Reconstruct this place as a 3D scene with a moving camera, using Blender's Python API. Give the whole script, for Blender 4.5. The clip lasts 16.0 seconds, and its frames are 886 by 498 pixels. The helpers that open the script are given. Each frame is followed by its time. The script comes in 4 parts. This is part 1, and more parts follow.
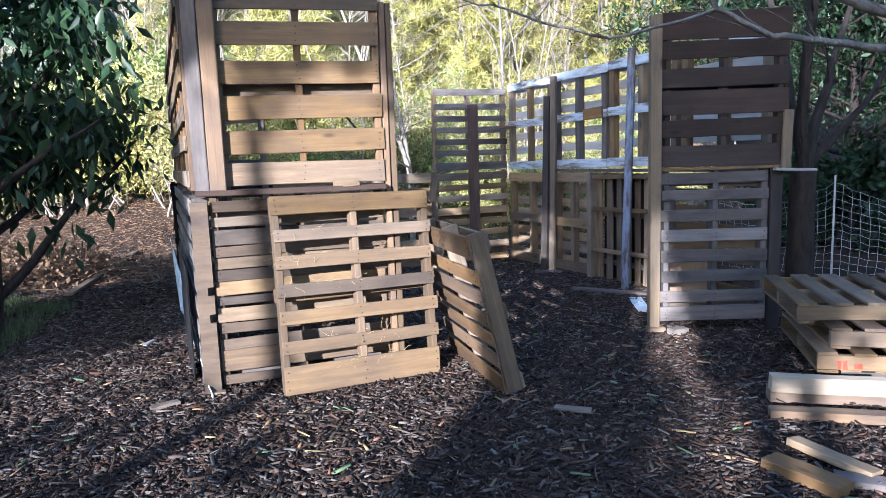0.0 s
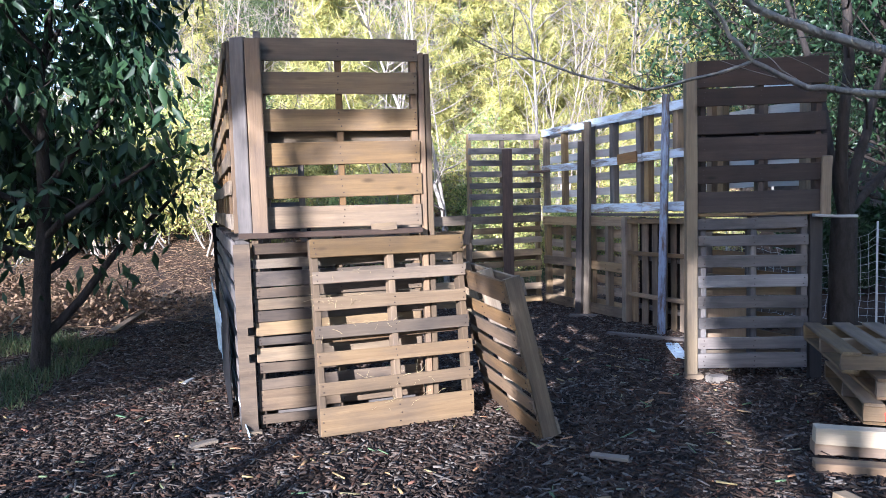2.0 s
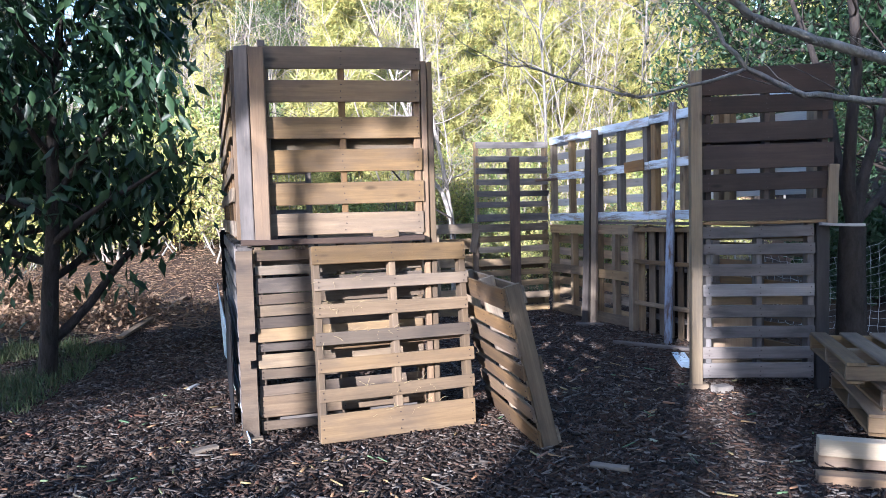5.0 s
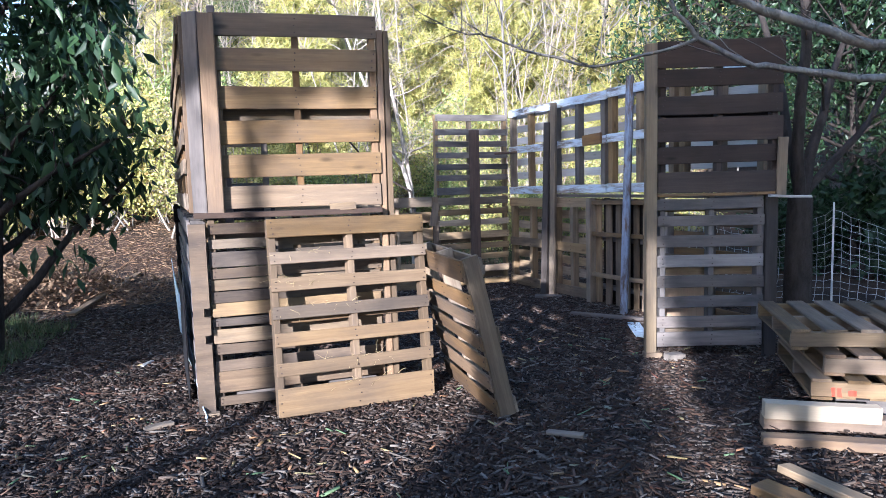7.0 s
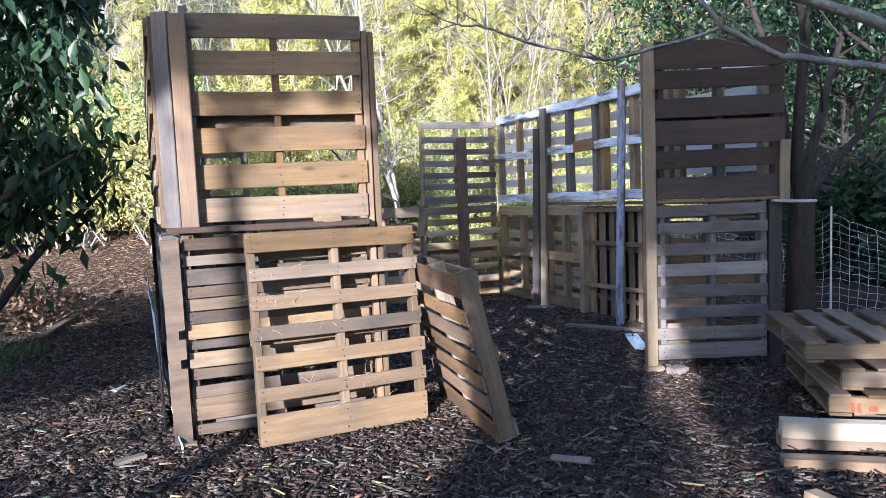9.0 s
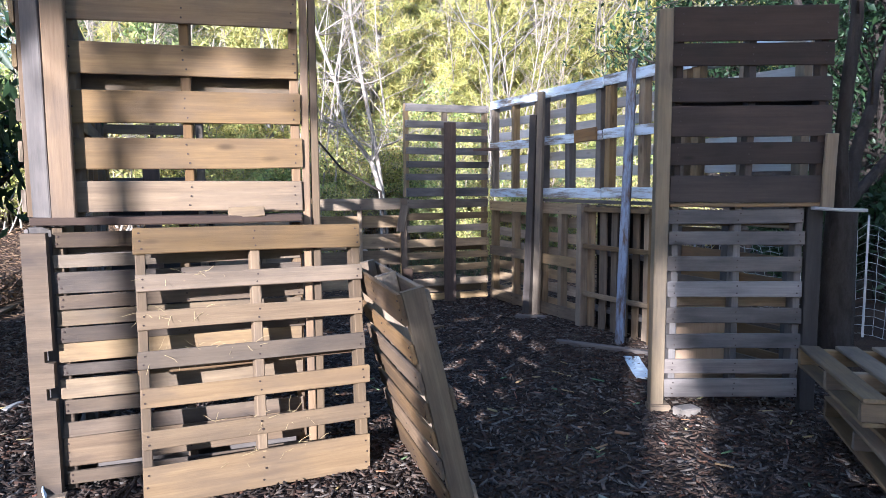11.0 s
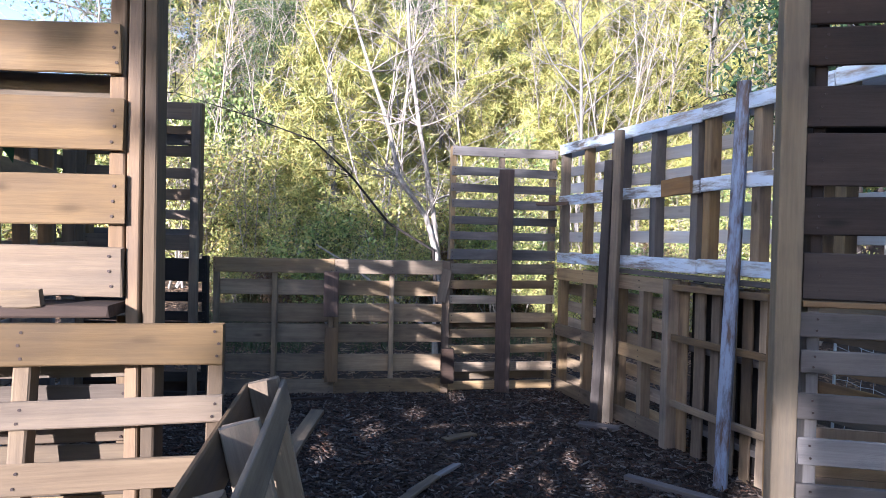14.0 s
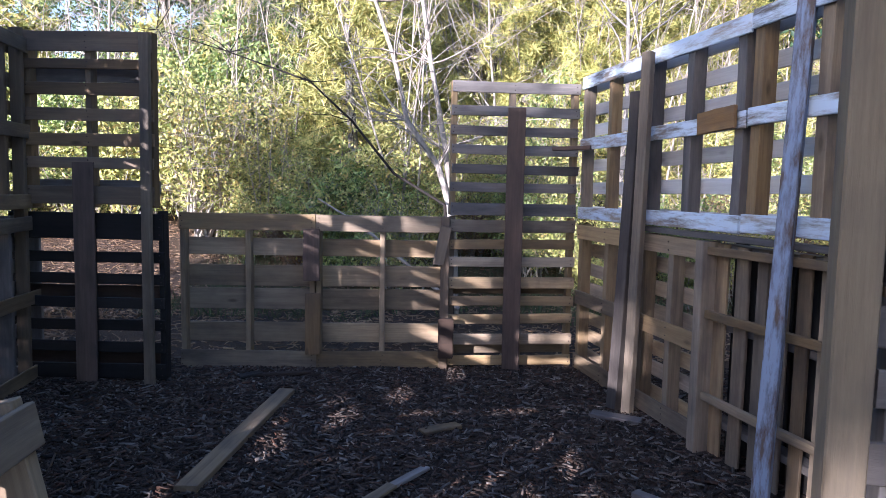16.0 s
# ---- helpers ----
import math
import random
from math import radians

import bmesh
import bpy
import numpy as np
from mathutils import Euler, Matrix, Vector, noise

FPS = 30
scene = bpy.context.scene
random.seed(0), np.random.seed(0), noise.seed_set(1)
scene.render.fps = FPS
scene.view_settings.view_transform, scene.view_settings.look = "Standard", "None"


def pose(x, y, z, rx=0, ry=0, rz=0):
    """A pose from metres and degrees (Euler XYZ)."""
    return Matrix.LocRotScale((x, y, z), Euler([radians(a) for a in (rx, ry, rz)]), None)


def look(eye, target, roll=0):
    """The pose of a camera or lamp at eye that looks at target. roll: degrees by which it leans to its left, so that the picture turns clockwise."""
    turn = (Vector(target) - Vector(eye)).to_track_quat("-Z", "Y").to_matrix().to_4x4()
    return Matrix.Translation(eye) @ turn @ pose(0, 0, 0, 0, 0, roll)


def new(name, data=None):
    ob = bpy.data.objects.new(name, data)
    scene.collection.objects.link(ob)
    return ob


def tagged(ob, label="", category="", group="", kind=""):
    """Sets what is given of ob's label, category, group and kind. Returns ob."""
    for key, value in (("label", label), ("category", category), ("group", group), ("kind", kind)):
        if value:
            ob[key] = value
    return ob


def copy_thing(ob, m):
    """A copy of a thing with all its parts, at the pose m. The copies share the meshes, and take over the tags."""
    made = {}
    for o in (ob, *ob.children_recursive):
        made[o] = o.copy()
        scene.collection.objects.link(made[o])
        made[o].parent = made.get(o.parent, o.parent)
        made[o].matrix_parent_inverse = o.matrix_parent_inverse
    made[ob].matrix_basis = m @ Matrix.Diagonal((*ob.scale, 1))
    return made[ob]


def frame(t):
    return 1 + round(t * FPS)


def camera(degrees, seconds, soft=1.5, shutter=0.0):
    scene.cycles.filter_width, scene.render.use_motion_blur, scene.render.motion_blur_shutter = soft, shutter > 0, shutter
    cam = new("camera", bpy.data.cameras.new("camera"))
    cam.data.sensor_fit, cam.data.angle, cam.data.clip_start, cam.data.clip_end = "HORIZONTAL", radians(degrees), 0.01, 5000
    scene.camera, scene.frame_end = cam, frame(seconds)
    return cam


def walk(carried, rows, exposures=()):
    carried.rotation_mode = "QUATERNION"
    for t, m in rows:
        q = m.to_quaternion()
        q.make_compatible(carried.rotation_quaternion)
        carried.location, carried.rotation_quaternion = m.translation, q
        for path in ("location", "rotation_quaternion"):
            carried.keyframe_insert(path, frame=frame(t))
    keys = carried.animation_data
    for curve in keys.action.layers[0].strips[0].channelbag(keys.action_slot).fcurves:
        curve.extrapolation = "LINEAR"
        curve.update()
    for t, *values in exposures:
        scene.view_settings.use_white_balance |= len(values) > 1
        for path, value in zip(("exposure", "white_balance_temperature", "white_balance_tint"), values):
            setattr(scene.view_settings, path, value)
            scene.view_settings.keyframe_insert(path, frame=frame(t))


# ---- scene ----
cam = camera(67.3, 16.0, soft=0.85)
PATH = [
    (0, (0.556, -4.221, 1.407), (0.994, -2.288, 1.14), -2.0),
    (0.5, (0.549, -4.234, 1.4), (0.926, -2.284, 1.159), -1.9),
    (1, (0.527, -4.24, 1.398), (0.855, -2.279, 1.18), -2.4),
    (1.5, (0.54, -4.27, 1.419), (0.854, -2.303, 1.237), -0.7),
    (2, (0.524, -4.265, 1.426), (0.874, -2.301, 1.286), -1.7),
    (2.5, (0.539, -4.267, 1.424), (0.874, -2.299, 1.297), -1.8),
    (3, (0.547, -4.277, 1.447), (0.92, -2.316, 1.324), -0.6),
    (3.5, (0.565, -4.286, 1.423), (0.89, -2.316, 1.316), -0.3),
    (4, (0.563, -4.268, 1.432), (0.883, -2.297, 1.32), -0.7),
    (4.2, (0.589, -4.282, 1.419), (0.892, -2.308, 1.305), -1.6),
    (6.3, (0.589, -4.252, 1.426), (0.922, -2.284, 1.302), -1.1),
    (6.5, (0.59, -4.249, 1.427), (0.907, -2.279, 1.285), -1.5),
    (7, (0.616, -4.269, 1.404), (1.041, -2.324, 1.21), -1.6),
    (7.5, (0.617, -4.28, 1.422), (0.892, -2.306, 1.264), -0.4),
    (8, (0.645, -4.298, 1.402), (0.939, -2.324, 1.28), -1.3),
    (8.5, (0.672, -4.236, 1.391), (1.04, -2.276, 1.244), -1.6),
    (9, (0.63, -4.008, 1.401), (1.101, -2.072, 1.234), -2.4),
    (9.5, (0.687, -3.86, 1.443), (1.231, -1.942, 1.285), -0.3),
    (10, (0.87, -3.618, 1.394), (1.517, -1.733, 1.225), -1.0),
    (10.2, (0.9, -3.536, 1.385), (1.43, -1.614, 1.221), 0.5),
    (12.3, (1.51, -2.615, 1.458), (1.948, -0.678, 1.221), -0.5),
    (12.5, (1.556, -2.523, 1.459), (2.076, -0.608, 1.212), 0.1),
    (13, (1.601, -2.213, 1.476), (2.035, -0.267, 1.317), -0.5),
    (13.5, (1.759, -1.985, 1.462), (2.103, -0.021, 1.31), -1.4),
    (13.8, (1.837, -1.865, 1.476), (2.037, 0.124, 1.416), 0.4),
    (14, (1.926, -1.813, 1.475), (2.071, 0.181, 1.435), 1.3),
    (14.5, (2.106, -1.57, 1.423), (2.287, 0.419, 1.321), -0.1),
    (15, (2.189, -1.358, 1.457), (2.386, 0.629, 1.344), -0.0),
    (15.5, (2.371, -1.146, 1.447), (2.539, 0.844, 1.328), 1.4),
    (16, (2.472, -0.944, 1.454), (2.443, 1.048, 1.277), 1.1),
]
walk(cam, [(t, look(eye, target, roll)) for t, eye, target, roll in PATH], exposures=[(0, 1.93, 5150, 18), (12, 1.93, 5250, 18), (16, 1.9, 5300, 25)])

# ---- light ----
SUN_ACROSS = Vector((0.55, 0.835, 0.0)).normalized()   # the way the low sun travels over the ground
SUN_UP = radians(15)
sun = new("sun", bpy.data.lights.new("sun", "SUN"))
sun.data.energy, sun.data.angle, sun.data.color = 4.8, radians(0.6), (1.0, 0.89, 0.75)
sun.matrix_world = look((0, 0, 30), Vector((0, 0, 30)) + SUN_ACROSS * math.cos(SUN_UP) + Vector((0, 0, -math.sin(SUN_UP))))
world = bpy.data.worlds.new("sky")
scene.world = world
world.use_nodes = True
sky = world.node_tree.nodes.new("ShaderNodeTexSky")
sky.sky_type, sky.sun_disc = "NISHITA", False
sky.sun_elevation, sky.sun_rotation = SUN_UP, math.atan2(-SUN_ACROSS.x, -SUN_ACROSS.y)
world.node_tree.links.new(sky.outputs[0], world.node_tree.nodes["Background"].inputs[0])
world.node_tree.nodes["Background"].inputs[1].default_value = 0.14


# ---- materials ----
def nodes_of(name, rough=0.8):
    m = bpy.data.materials.new(name)
    m.use_nodes = True
    t = m.node_tree
    b = t.nodes["Principled BSDF"]
    b.inputs["Roughness"].default_value = rough
    b.inputs["Specular IOR Level"].default_value = 0.3
    return m, t, b


def link(t, a, b):
    t.links.new(a, b)


def mixed(t, fac, a, b, mode="MIX"):
    n = t.nodes.new("ShaderNodeMix")
    n.data_type, n.blend_type = "RGBA", mode
    for socket, value in ((n.inputs[0], fac), (n.inputs[6], a), (n.inputs[7], b)):
        if isinstance(value, (int, float)):
            socket.default_value = value
        elif isinstance(value, tuple):
            socket.default_value = (*value, 1)
        else:
            link(t, value, socket)
    return n.outputs[2]


def noisy(t, vec, scale, detail=4, rough=0.6, stretch=(1, 1, 1), lo=0.35, hi=0.65):
    mp = t.nodes.new("ShaderNodeMapping")
    mp.inputs["Scale"].default_value = stretch
    link(t, vec, mp.inputs[0])
    n = t.nodes.new("ShaderNodeTexNoise")
    n.inputs["Scale"].default_value, n.inputs["Detail"].default_value, n.inputs["Roughness"].default_value = scale, detail, rough
    link(t, mp.outputs[0], n.inputs["Vector"])
    r = t.nodes.new("ShaderNodeMapRange")
    r.inputs[1].default_value, r.inputs[2].default_value = lo, hi
    link(t, n.outputs[0], r.inputs[0])
    return r.outputs[0]


def bumped(t, b, height, strength, distance=0.004):
    n = t.nodes.new("ShaderNodeBump")
    n.inputs["Strength"].default_value, n.inputs["Distance"].default_value = strength, distance
    link(t, height, n.inputs["Height"])
    link(t, n.outputs[0], b.inputs["Normal"])


def wood(name, pale, dark, stain, stained=0.5, paint=None):
    """Sawn softwood, its grain along the piece's own x, with stains, knots and each piece a little different."""
    m, t, b = nodes_of(name, 0.82)
    co, info = t.nodes.new("ShaderNodeTexCoord"), t.nodes.new("ShaderNodeObjectInfo")
    shift = t.nodes.new("ShaderNodeVectorMath")
    shift.operation = "MULTIPLY_ADD"
    shift.inputs[1].default_value = (1, 1, 1)
    spread = t.nodes.new("ShaderNodeMath")
    spread.operation = "MULTIPLY"
    spread.inputs[1].default_value = 37.3
    link(t, info.outputs["Random"], spread.inputs[0])
    link(t, co.outputs["Object"], shift.inputs[0])
    link(t, spread.outputs[0], shift.inputs[2])
    v = shift.outputs[0]
    grain = noisy(t, v, 1.0, 6, 0.7, (1.3, 26, 26), 0.25, 0.75)
    fine = noisy(t, v, 1.0, 4, 0.6, (4, 120, 120), 0.35, 0.75)
    blotch = noisy(t, v, 1.0, 4, 0.6, (2.2, 6, 6), 0.42, 0.72)
    colour = mixed(t, grain, dark, pale)
    streak = noisy(t, v, 1.0, 3, 0.5, (0.9, 14, 14), 0.55, 0.8)
    colour = mixed(t, _times(t, streak, 0.45), colour, tuple(c * 0.45 for c in dark))
    colour = mixed(t, _times(t, fine, 0.22), colour, tuple(c * 0.4 for c in dark))
    colour = mixed(t, blotch, colour, stain) if stained >= 1 else mixed(t, _times(t, blotch, stained), colour, stain)
    vo = t.nodes.new("ShaderNodeTexVoronoi")
    mp = t.nodes.new("ShaderNodeMapping")
    mp.inputs["Scale"].default_value = (2.4, 7, 7)
    link(t, v, mp.inputs[0])
    link(t, mp.outputs[0], vo.inputs["Vector"])
    vo.inputs["Scale"].default_value = 1.0
    kn = t.nodes.new("ShaderNodeMapRange")
    kn.inputs[1].default_value, kn.inputs[2].default_value, kn.inputs[3].default_value, kn.inputs[4].default_value = 0.05, 0.14, 0.75, 0.0
    link(t, vo.outputs["Distance"], kn.inputs[0])
    colour = mixed(t, kn.outputs[0], colour, tuple(c * 0.35 for c in dark))
    hsv = t.nodes.new("ShaderNodeHueSaturation")
    val = t.nodes.new("ShaderNodeMapRange")
    val.inputs[3].default_value, val.inputs[4].default_value = 0.66, 1.3
    link(t, info.outputs["Random"], val.inputs[0])
    link(t, val.outputs[0], hsv.inputs["Value"])
    other = t.nodes.new("ShaderNodeMath")
    other.operation = "FRACT"
    link(t, spread.outputs[0], other.inputs[0])
    sat = t.nodes.new("ShaderNodeMapRange")
    sat.inputs[3].default_value, sat.inputs[4].default_value = 0.72, 1.25
    link(t, other.outputs[0], sat.inputs[0])
    link(t, sat.outputs[0], hsv.inputs["Saturation"])
    link(t, colour, hsv.inputs["Color"])
    colour = hsv.outputs[0]
    if paint:
        worn = noisy(t, v, 1.0, 6, 0.7, (3, 16, 16), 0.40, 0.56)
        colour = mixed(t, worn, colour, paint)
    link(t, colour, b.inputs["Base Color"])
    bumped(t, b, grain, 0.4)
    return m


def _times(t, socket, k):
    n = t.nodes.new("ShaderNodeMath")
    n.operation = "MULTIPLY"
    n.inputs[1].default_value = k
    link(t, socket, n.inputs[0])
    return n.outputs[0]


FRESH = wood("fresh_pallet_wood", (0.212, 0.150, 0.085), (0.12, 0.081, 0.045), (0.072, 0.056, 0.043), 0.7)
TAN = wood("tan_pallet_wood", (0.228, 0.150, 0.08), (0.127, 0.08, 0.042), (0.07, 0.055, 0.045), 0.75)
AGED = wood("weathered_pallet_wood", (0.265, 0.20, 0.122), (0.13, 0.091, 0.054), (0.06, 0.05, 0.044), 0.8)
GREY = wood("grey_weathered_wood", (0.20, 0.178, 0.16), (0.11, 0.098, 0.09), (0.05, 0.046, 0.045), 0.85)
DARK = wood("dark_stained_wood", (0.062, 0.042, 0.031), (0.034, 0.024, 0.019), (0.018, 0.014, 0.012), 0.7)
UMBERGREY = wood("brown_weathered_wood", (0.165, 0.125, 0.084), (0.085, 0.061, 0.042), (0.04, 0.033, 0.03), 0.85)
# lighter copy of the tan wood; lifts shaded back walls by colour, not light
LIGHTENED = wood("lightened_pallet_wood", (0.36, 0.27, 0.165), (0.19, 0.135, 0.08), (0.09, 0.07, 0.055), 0.8)
CHAR = wood("charred_post_wood", (0.06, 0.05, 0.043), (0.03, 0.026, 0.023), (0.015, 0.013, 0.012), 0.7)
UMBER = wood("umber_stained_wood", (0.15, 0.092, 0.06), (0.075, 0.045, 0.03), (0.035, 0.026, 0.022), 0.7)
# near black; holds the shade of the low corner and of gaps between boards
BLACK = wood("black_and_shaded_wood", (0.024, 0.021, 0.019), (0.014, 0.012, 0.011), (0.009, 0.008, 0.008), 0.6)
PAINTED = wood("worn_white_painted_wood", (0.34, 0.29, 0.24), (0.2, 0.17, 0.14), (0.08, 0.075, 0.075), 0.7, paint=(0.52, 0.60, 0.68))
PALEWOOD = wood("pale_grey_board", (0.58, 0.57, 0.54), (0.45, 0.43, 0.40), (0.34, 0.32, 0.30), 0.5)
PEELING = wood("peeling_painted_stud", (0.20, 0.15, 0.12), (0.12, 0.09, 0.075), (0.06, 0.05, 0.045), 0.7, paint=(0.22, 0.27, 0.36))
CREAM = wood("fresh_cream_pine", (0.52, 0.43, 0.29), (0.42, 0.33, 0.21), (0.30, 0.24, 0.16), 0.4)
POST = wood("yellow_pine_post", (0.32, 0.24, 0.13), (0.20, 0.142, 0.076), (0.10, 0.085, 0.07), 0.75)


def plain(name, colour, rough=0.6, metal=0.0, vary=0.25):
    m, t, b = nodes_of(name, rough)
    co = t.nodes.new("ShaderNodeTexCoord")
    f = noisy(t, co.outputs["Object"], 9, 5)
    link(t, mixed(t, f, tuple(c * (1 - vary) for c in colour), tuple(min(1, c * (1 + vary)) for c in colour)), b.inputs["Base Color"])
    b.inputs["Metallic"].default_value = metal
    bumped(t, b, f, 0.2)
    return m


STRAW = plain("dry_straw", (0.42, 0.33, 0.17), 0.8)
NAIL = plain("rusty_nail", (0.05, 0.035, 0.03), 0.6, 0.5)
SHEET = plain("pale_blue_sheet", (0.62, 0.72, 0.78), 0.5)
TARP = plain("black_tarp", (0.012, 0.012, 0.014), 0.55)
NET = plain("white_netting", (0.42, 0.44, 0.44), 0.6)
STONE = plain("pale_stone", (0.22, 0.195, 0.165), 0.9)
PLY = wood("tan_plywood", (0.50, 0.33, 0.17), (0.42, 0.26, 0.13), (0.30, 0.19, 0.10), 0.5)
RED = plain("red_paint", (0.5, 0.06, 0.03), 0.7)


def speckled(name, stops, rough=0.9, hide=None, through_light=0.0):
    """Colours spread over the separate pieces of one mesh."""
    m, t, b = nodes_of(name, rough)
    geo = t.nodes.new("ShaderNodeNewGeometry")
    ramp = t.nodes.new("ShaderNodeValToRGB")
    ramp.color_ramp.elements[0].color, ramp.color_ramp.elements[1].color = (*stops[0], 1), (*stops[-1], 1)
    for n, c in enumerate(stops[1:-1], 1):
        ramp.color_ramp.elements.new(n / (len(stops) - 1)).color = (*c, 1)
    link(t, geo.outputs["Random Per Island"], ramp.inputs[0])
    info, tone = t.nodes.new("ShaderNodeObjectInfo"), t.nodes.new("ShaderNodeMapRange")
    tone.inputs[3].default_value, tone.inputs[4].default_value = 0.8, 1.2
    link(t, info.outputs["Random"], tone.inputs[0])
    hue = t.nodes.new("ShaderNodeHueSaturation")
    hue.inputs["Saturation"].default_value = 0.92
    link(t, tone.outputs[0], hue.inputs["Value"])
    link(t, ramp.outputs[0], hue.inputs["Color"])
    link(t, hue.outputs[0], b.inputs["Base Color"])
    if through_light:
        b.inputs["Specular IOR Level"].default_value = 0.35
        tr = t.nodes.new("ShaderNodeBsdfTranslucent")
        link(t, hue.outputs[0], tr.inputs["Color"])
        mix = t.nodes.new("ShaderNodeMixShader")
        mix.inputs[0].default_value = through_light
        link(t, b.outputs[0], mix.inputs[1])
        link(t, tr.outputs[0], mix.inputs[2])
        link(t, mix.outputs[0], t.nodes["Material Output"].inputs["Surface"])
    return m


CHIPS = speckled("wood_chips", [(0.007, 0.005, 0.004), (0.035, 0.021, 0.013), (0.011, 0.007, 0.005), (0.064, 0.042, 0.027), (0.015, 0.011, 0.008), (0.040, 0.021, 0.012), (0.099, 0.079, 0.062), (0.060, 0.025, 0.012), (0.017, 0.012, 0.009), (0.148, 0.128, 0.106), (0.025, 0.016, 0.011), (0.006, 0.005, 0.004)])
LEAF_DARK = speckled("dark_green_leaves", [(0.013, 0.034, 0.016), (0.022, 0.056, 0.021), (0.036, 0.080, 0.028), (0.016, 0.040, 0.020)], 0.42, through_light=0.25)
# the pale stops exceed real leaf tone: full sun's brightness is in the colour
LEAF_YELLOW = speckled("sun_brightened_yellow_leaves", [(0.060, 0.084, 0.024), (0.360, 0.396, 0.084), (0.528, 0.528, 0.132), (0.120, 0.156, 0.036), (0.660, 0.600, 0.180), (0.264, 0.324, 0.072), (0.624, 0.456, 0.132), (0.048, 0.066, 0.022)], 0.55, through_light=0.15)
LEAF_MID = speckled("sun_brightened_green_leaves", [(0.036, 0.072, 0.022), (0.192, 0.300, 0.066), (0.360, 0.444, 0.108), (0.084, 0.144, 0.036), (0.432, 0.480, 0.144), (0.060, 0.108, 0.030)], 0.5, through_light=0.15)
LEAF_GREEN = speckled("mid_green_leaves", [(0.03, 0.06, 0.022), (0.09, 0.15, 0.045), (0.16, 0.22, 0.07), (0.05, 0.09, 0.03), (0.20, 0.24, 0.09)], 0.5, through_light=0.3)
# needle stops likewise raised by the brightness of full sun
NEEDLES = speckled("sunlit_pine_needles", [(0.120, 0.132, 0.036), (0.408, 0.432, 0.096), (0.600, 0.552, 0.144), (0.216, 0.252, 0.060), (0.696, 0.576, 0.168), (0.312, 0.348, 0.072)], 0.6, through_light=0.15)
DRY = speckled("dry_brown_leaves", [(0.16, 0.09, 0.045), (0.24, 0.15, 0.08), (0.10, 0.06, 0.035), (0.32, 0.22, 0.12)], 0.8, through_light=0.15)
FALLEN = speckled("fallen_leaf", [(0.06, 0.12, 0.05), (0.12, 0.18, 0.08), (0.30, 0.14, 0.06), (0.34, 0.28, 0.10), (0.22, 0.07, 0.035), (0.20, 0.22, 0.15)], 0.6)
GRASS = speckled("grass_blades", [(0.025, 0.05, 0.014), (0.04, 0.075, 0.02), (0.10, 0.10, 0.04), (0.05, 0.08, 0.024)], 0.6, through_light=0.2)


def bark(name, a, b_, scale=14):
    m, t, b = nodes_of(name, 0.9)
    co = t.nodes.new("ShaderNodeTexCoord")
    f = noisy(t, co.outputs["Object"], scale, 6, 0.7, (1, 1, 0.35), 0.35, 0.65)
    link(t, mixed(t, f, a, b_), b.inputs["Base Color"])
    bumped(t, b, f, 0.8, 0.012)
    return m


BARK_DARK = bark("dark_bark", (0.017, 0.013, 0.011), (0.041, 0.034, 0.029))
BARK_GREY = bark("grey_lichen_bark", (0.11, 0.10, 0.09), (0.27, 0.26, 0.235))
BARK_PALE = bark("pale_bark", (0.22, 0.19, 0.155), (0.46, 0.41, 0.35))


def mulch():
    m, t, b = nodes_of("mulch_ground", 0.95)
    co = t.nodes.new("ShaderNodeTexCoord")
    v = co.outputs["Object"]
    small, mid, wide = noisy(t, v, 60, 8, 0.75), noisy(t, v, 9, 6, 0.65), noisy(t, v, 0.7, 4, 0.6, lo=0.42, hi=0.6)
    c = mixed(t, small, (0.010, 0.007, 0.006), (0.048, 0.033, 0.025))
    c = mixed(t, _times(t, mid, 0.5), c, (0.035, 0.025, 0.02))
    c = mixed(t, _times(t, wide, 0.45), c, (0.12, 0.07, 0.04))
    sep = t.nodes.new("ShaderNodeSeparateXYZ")
    link(t, v, sep.inputs[0])
    far = t.nodes.new("ShaderNodeMapRange")
    far.inputs[1].default_value, far.inputs[2].default_value = 6.5, 10.0
    # the grass begins behind the pen, further off beside the path and not at all in the dark wood
    shift = t.nodes.new("ShaderNodeMapRange")
    shift.inputs[1].default_value, shift.inputs[2].default_value, shift.inputs[3].default_value, shift.inputs[4].default_value = -4.0, 0.0, -5.0, 0.0
    link(t, sep.outputs[0], shift.inputs[0])
    wood_side = t.nodes.new("ShaderNodeMapRange")
    wood_side.inputs[1].default_value, wood_side.inputs[2].default_value, wood_side.inputs[3].default_value, wood_side.inputs[4].default_value = 5.0, 8.0, 0.0, -14.0
    link(t, sep.outputs[0], wood_side.inputs[0])
    total = t.nodes.new("ShaderNodeMath")
    total.operation = "ADD"
    link(t, shift.outputs[0], total.inputs[0])
    link(t, wood_side.outputs[0], total.inputs[1])
    total2 = t.nodes.new("ShaderNodeMath")
    total2.operation = "ADD"
    link(t, total.outputs[0], total2.inputs[0])
    link(t, sep.outputs[1], total2.inputs[1])
    link(t, total2.outputs[0], far.inputs[0])
    grassy = mixed(t, mid, (0.05, 0.055, 0.022), (0.13, 0.09, 0.045))
    c = mixed(t, far.outputs[0], c, grassy)
    link(t, c, b.inputs["Base Color"])
    bumped(t, b, small, 0.9, 0.02)
    return m


MULCH = mulch()


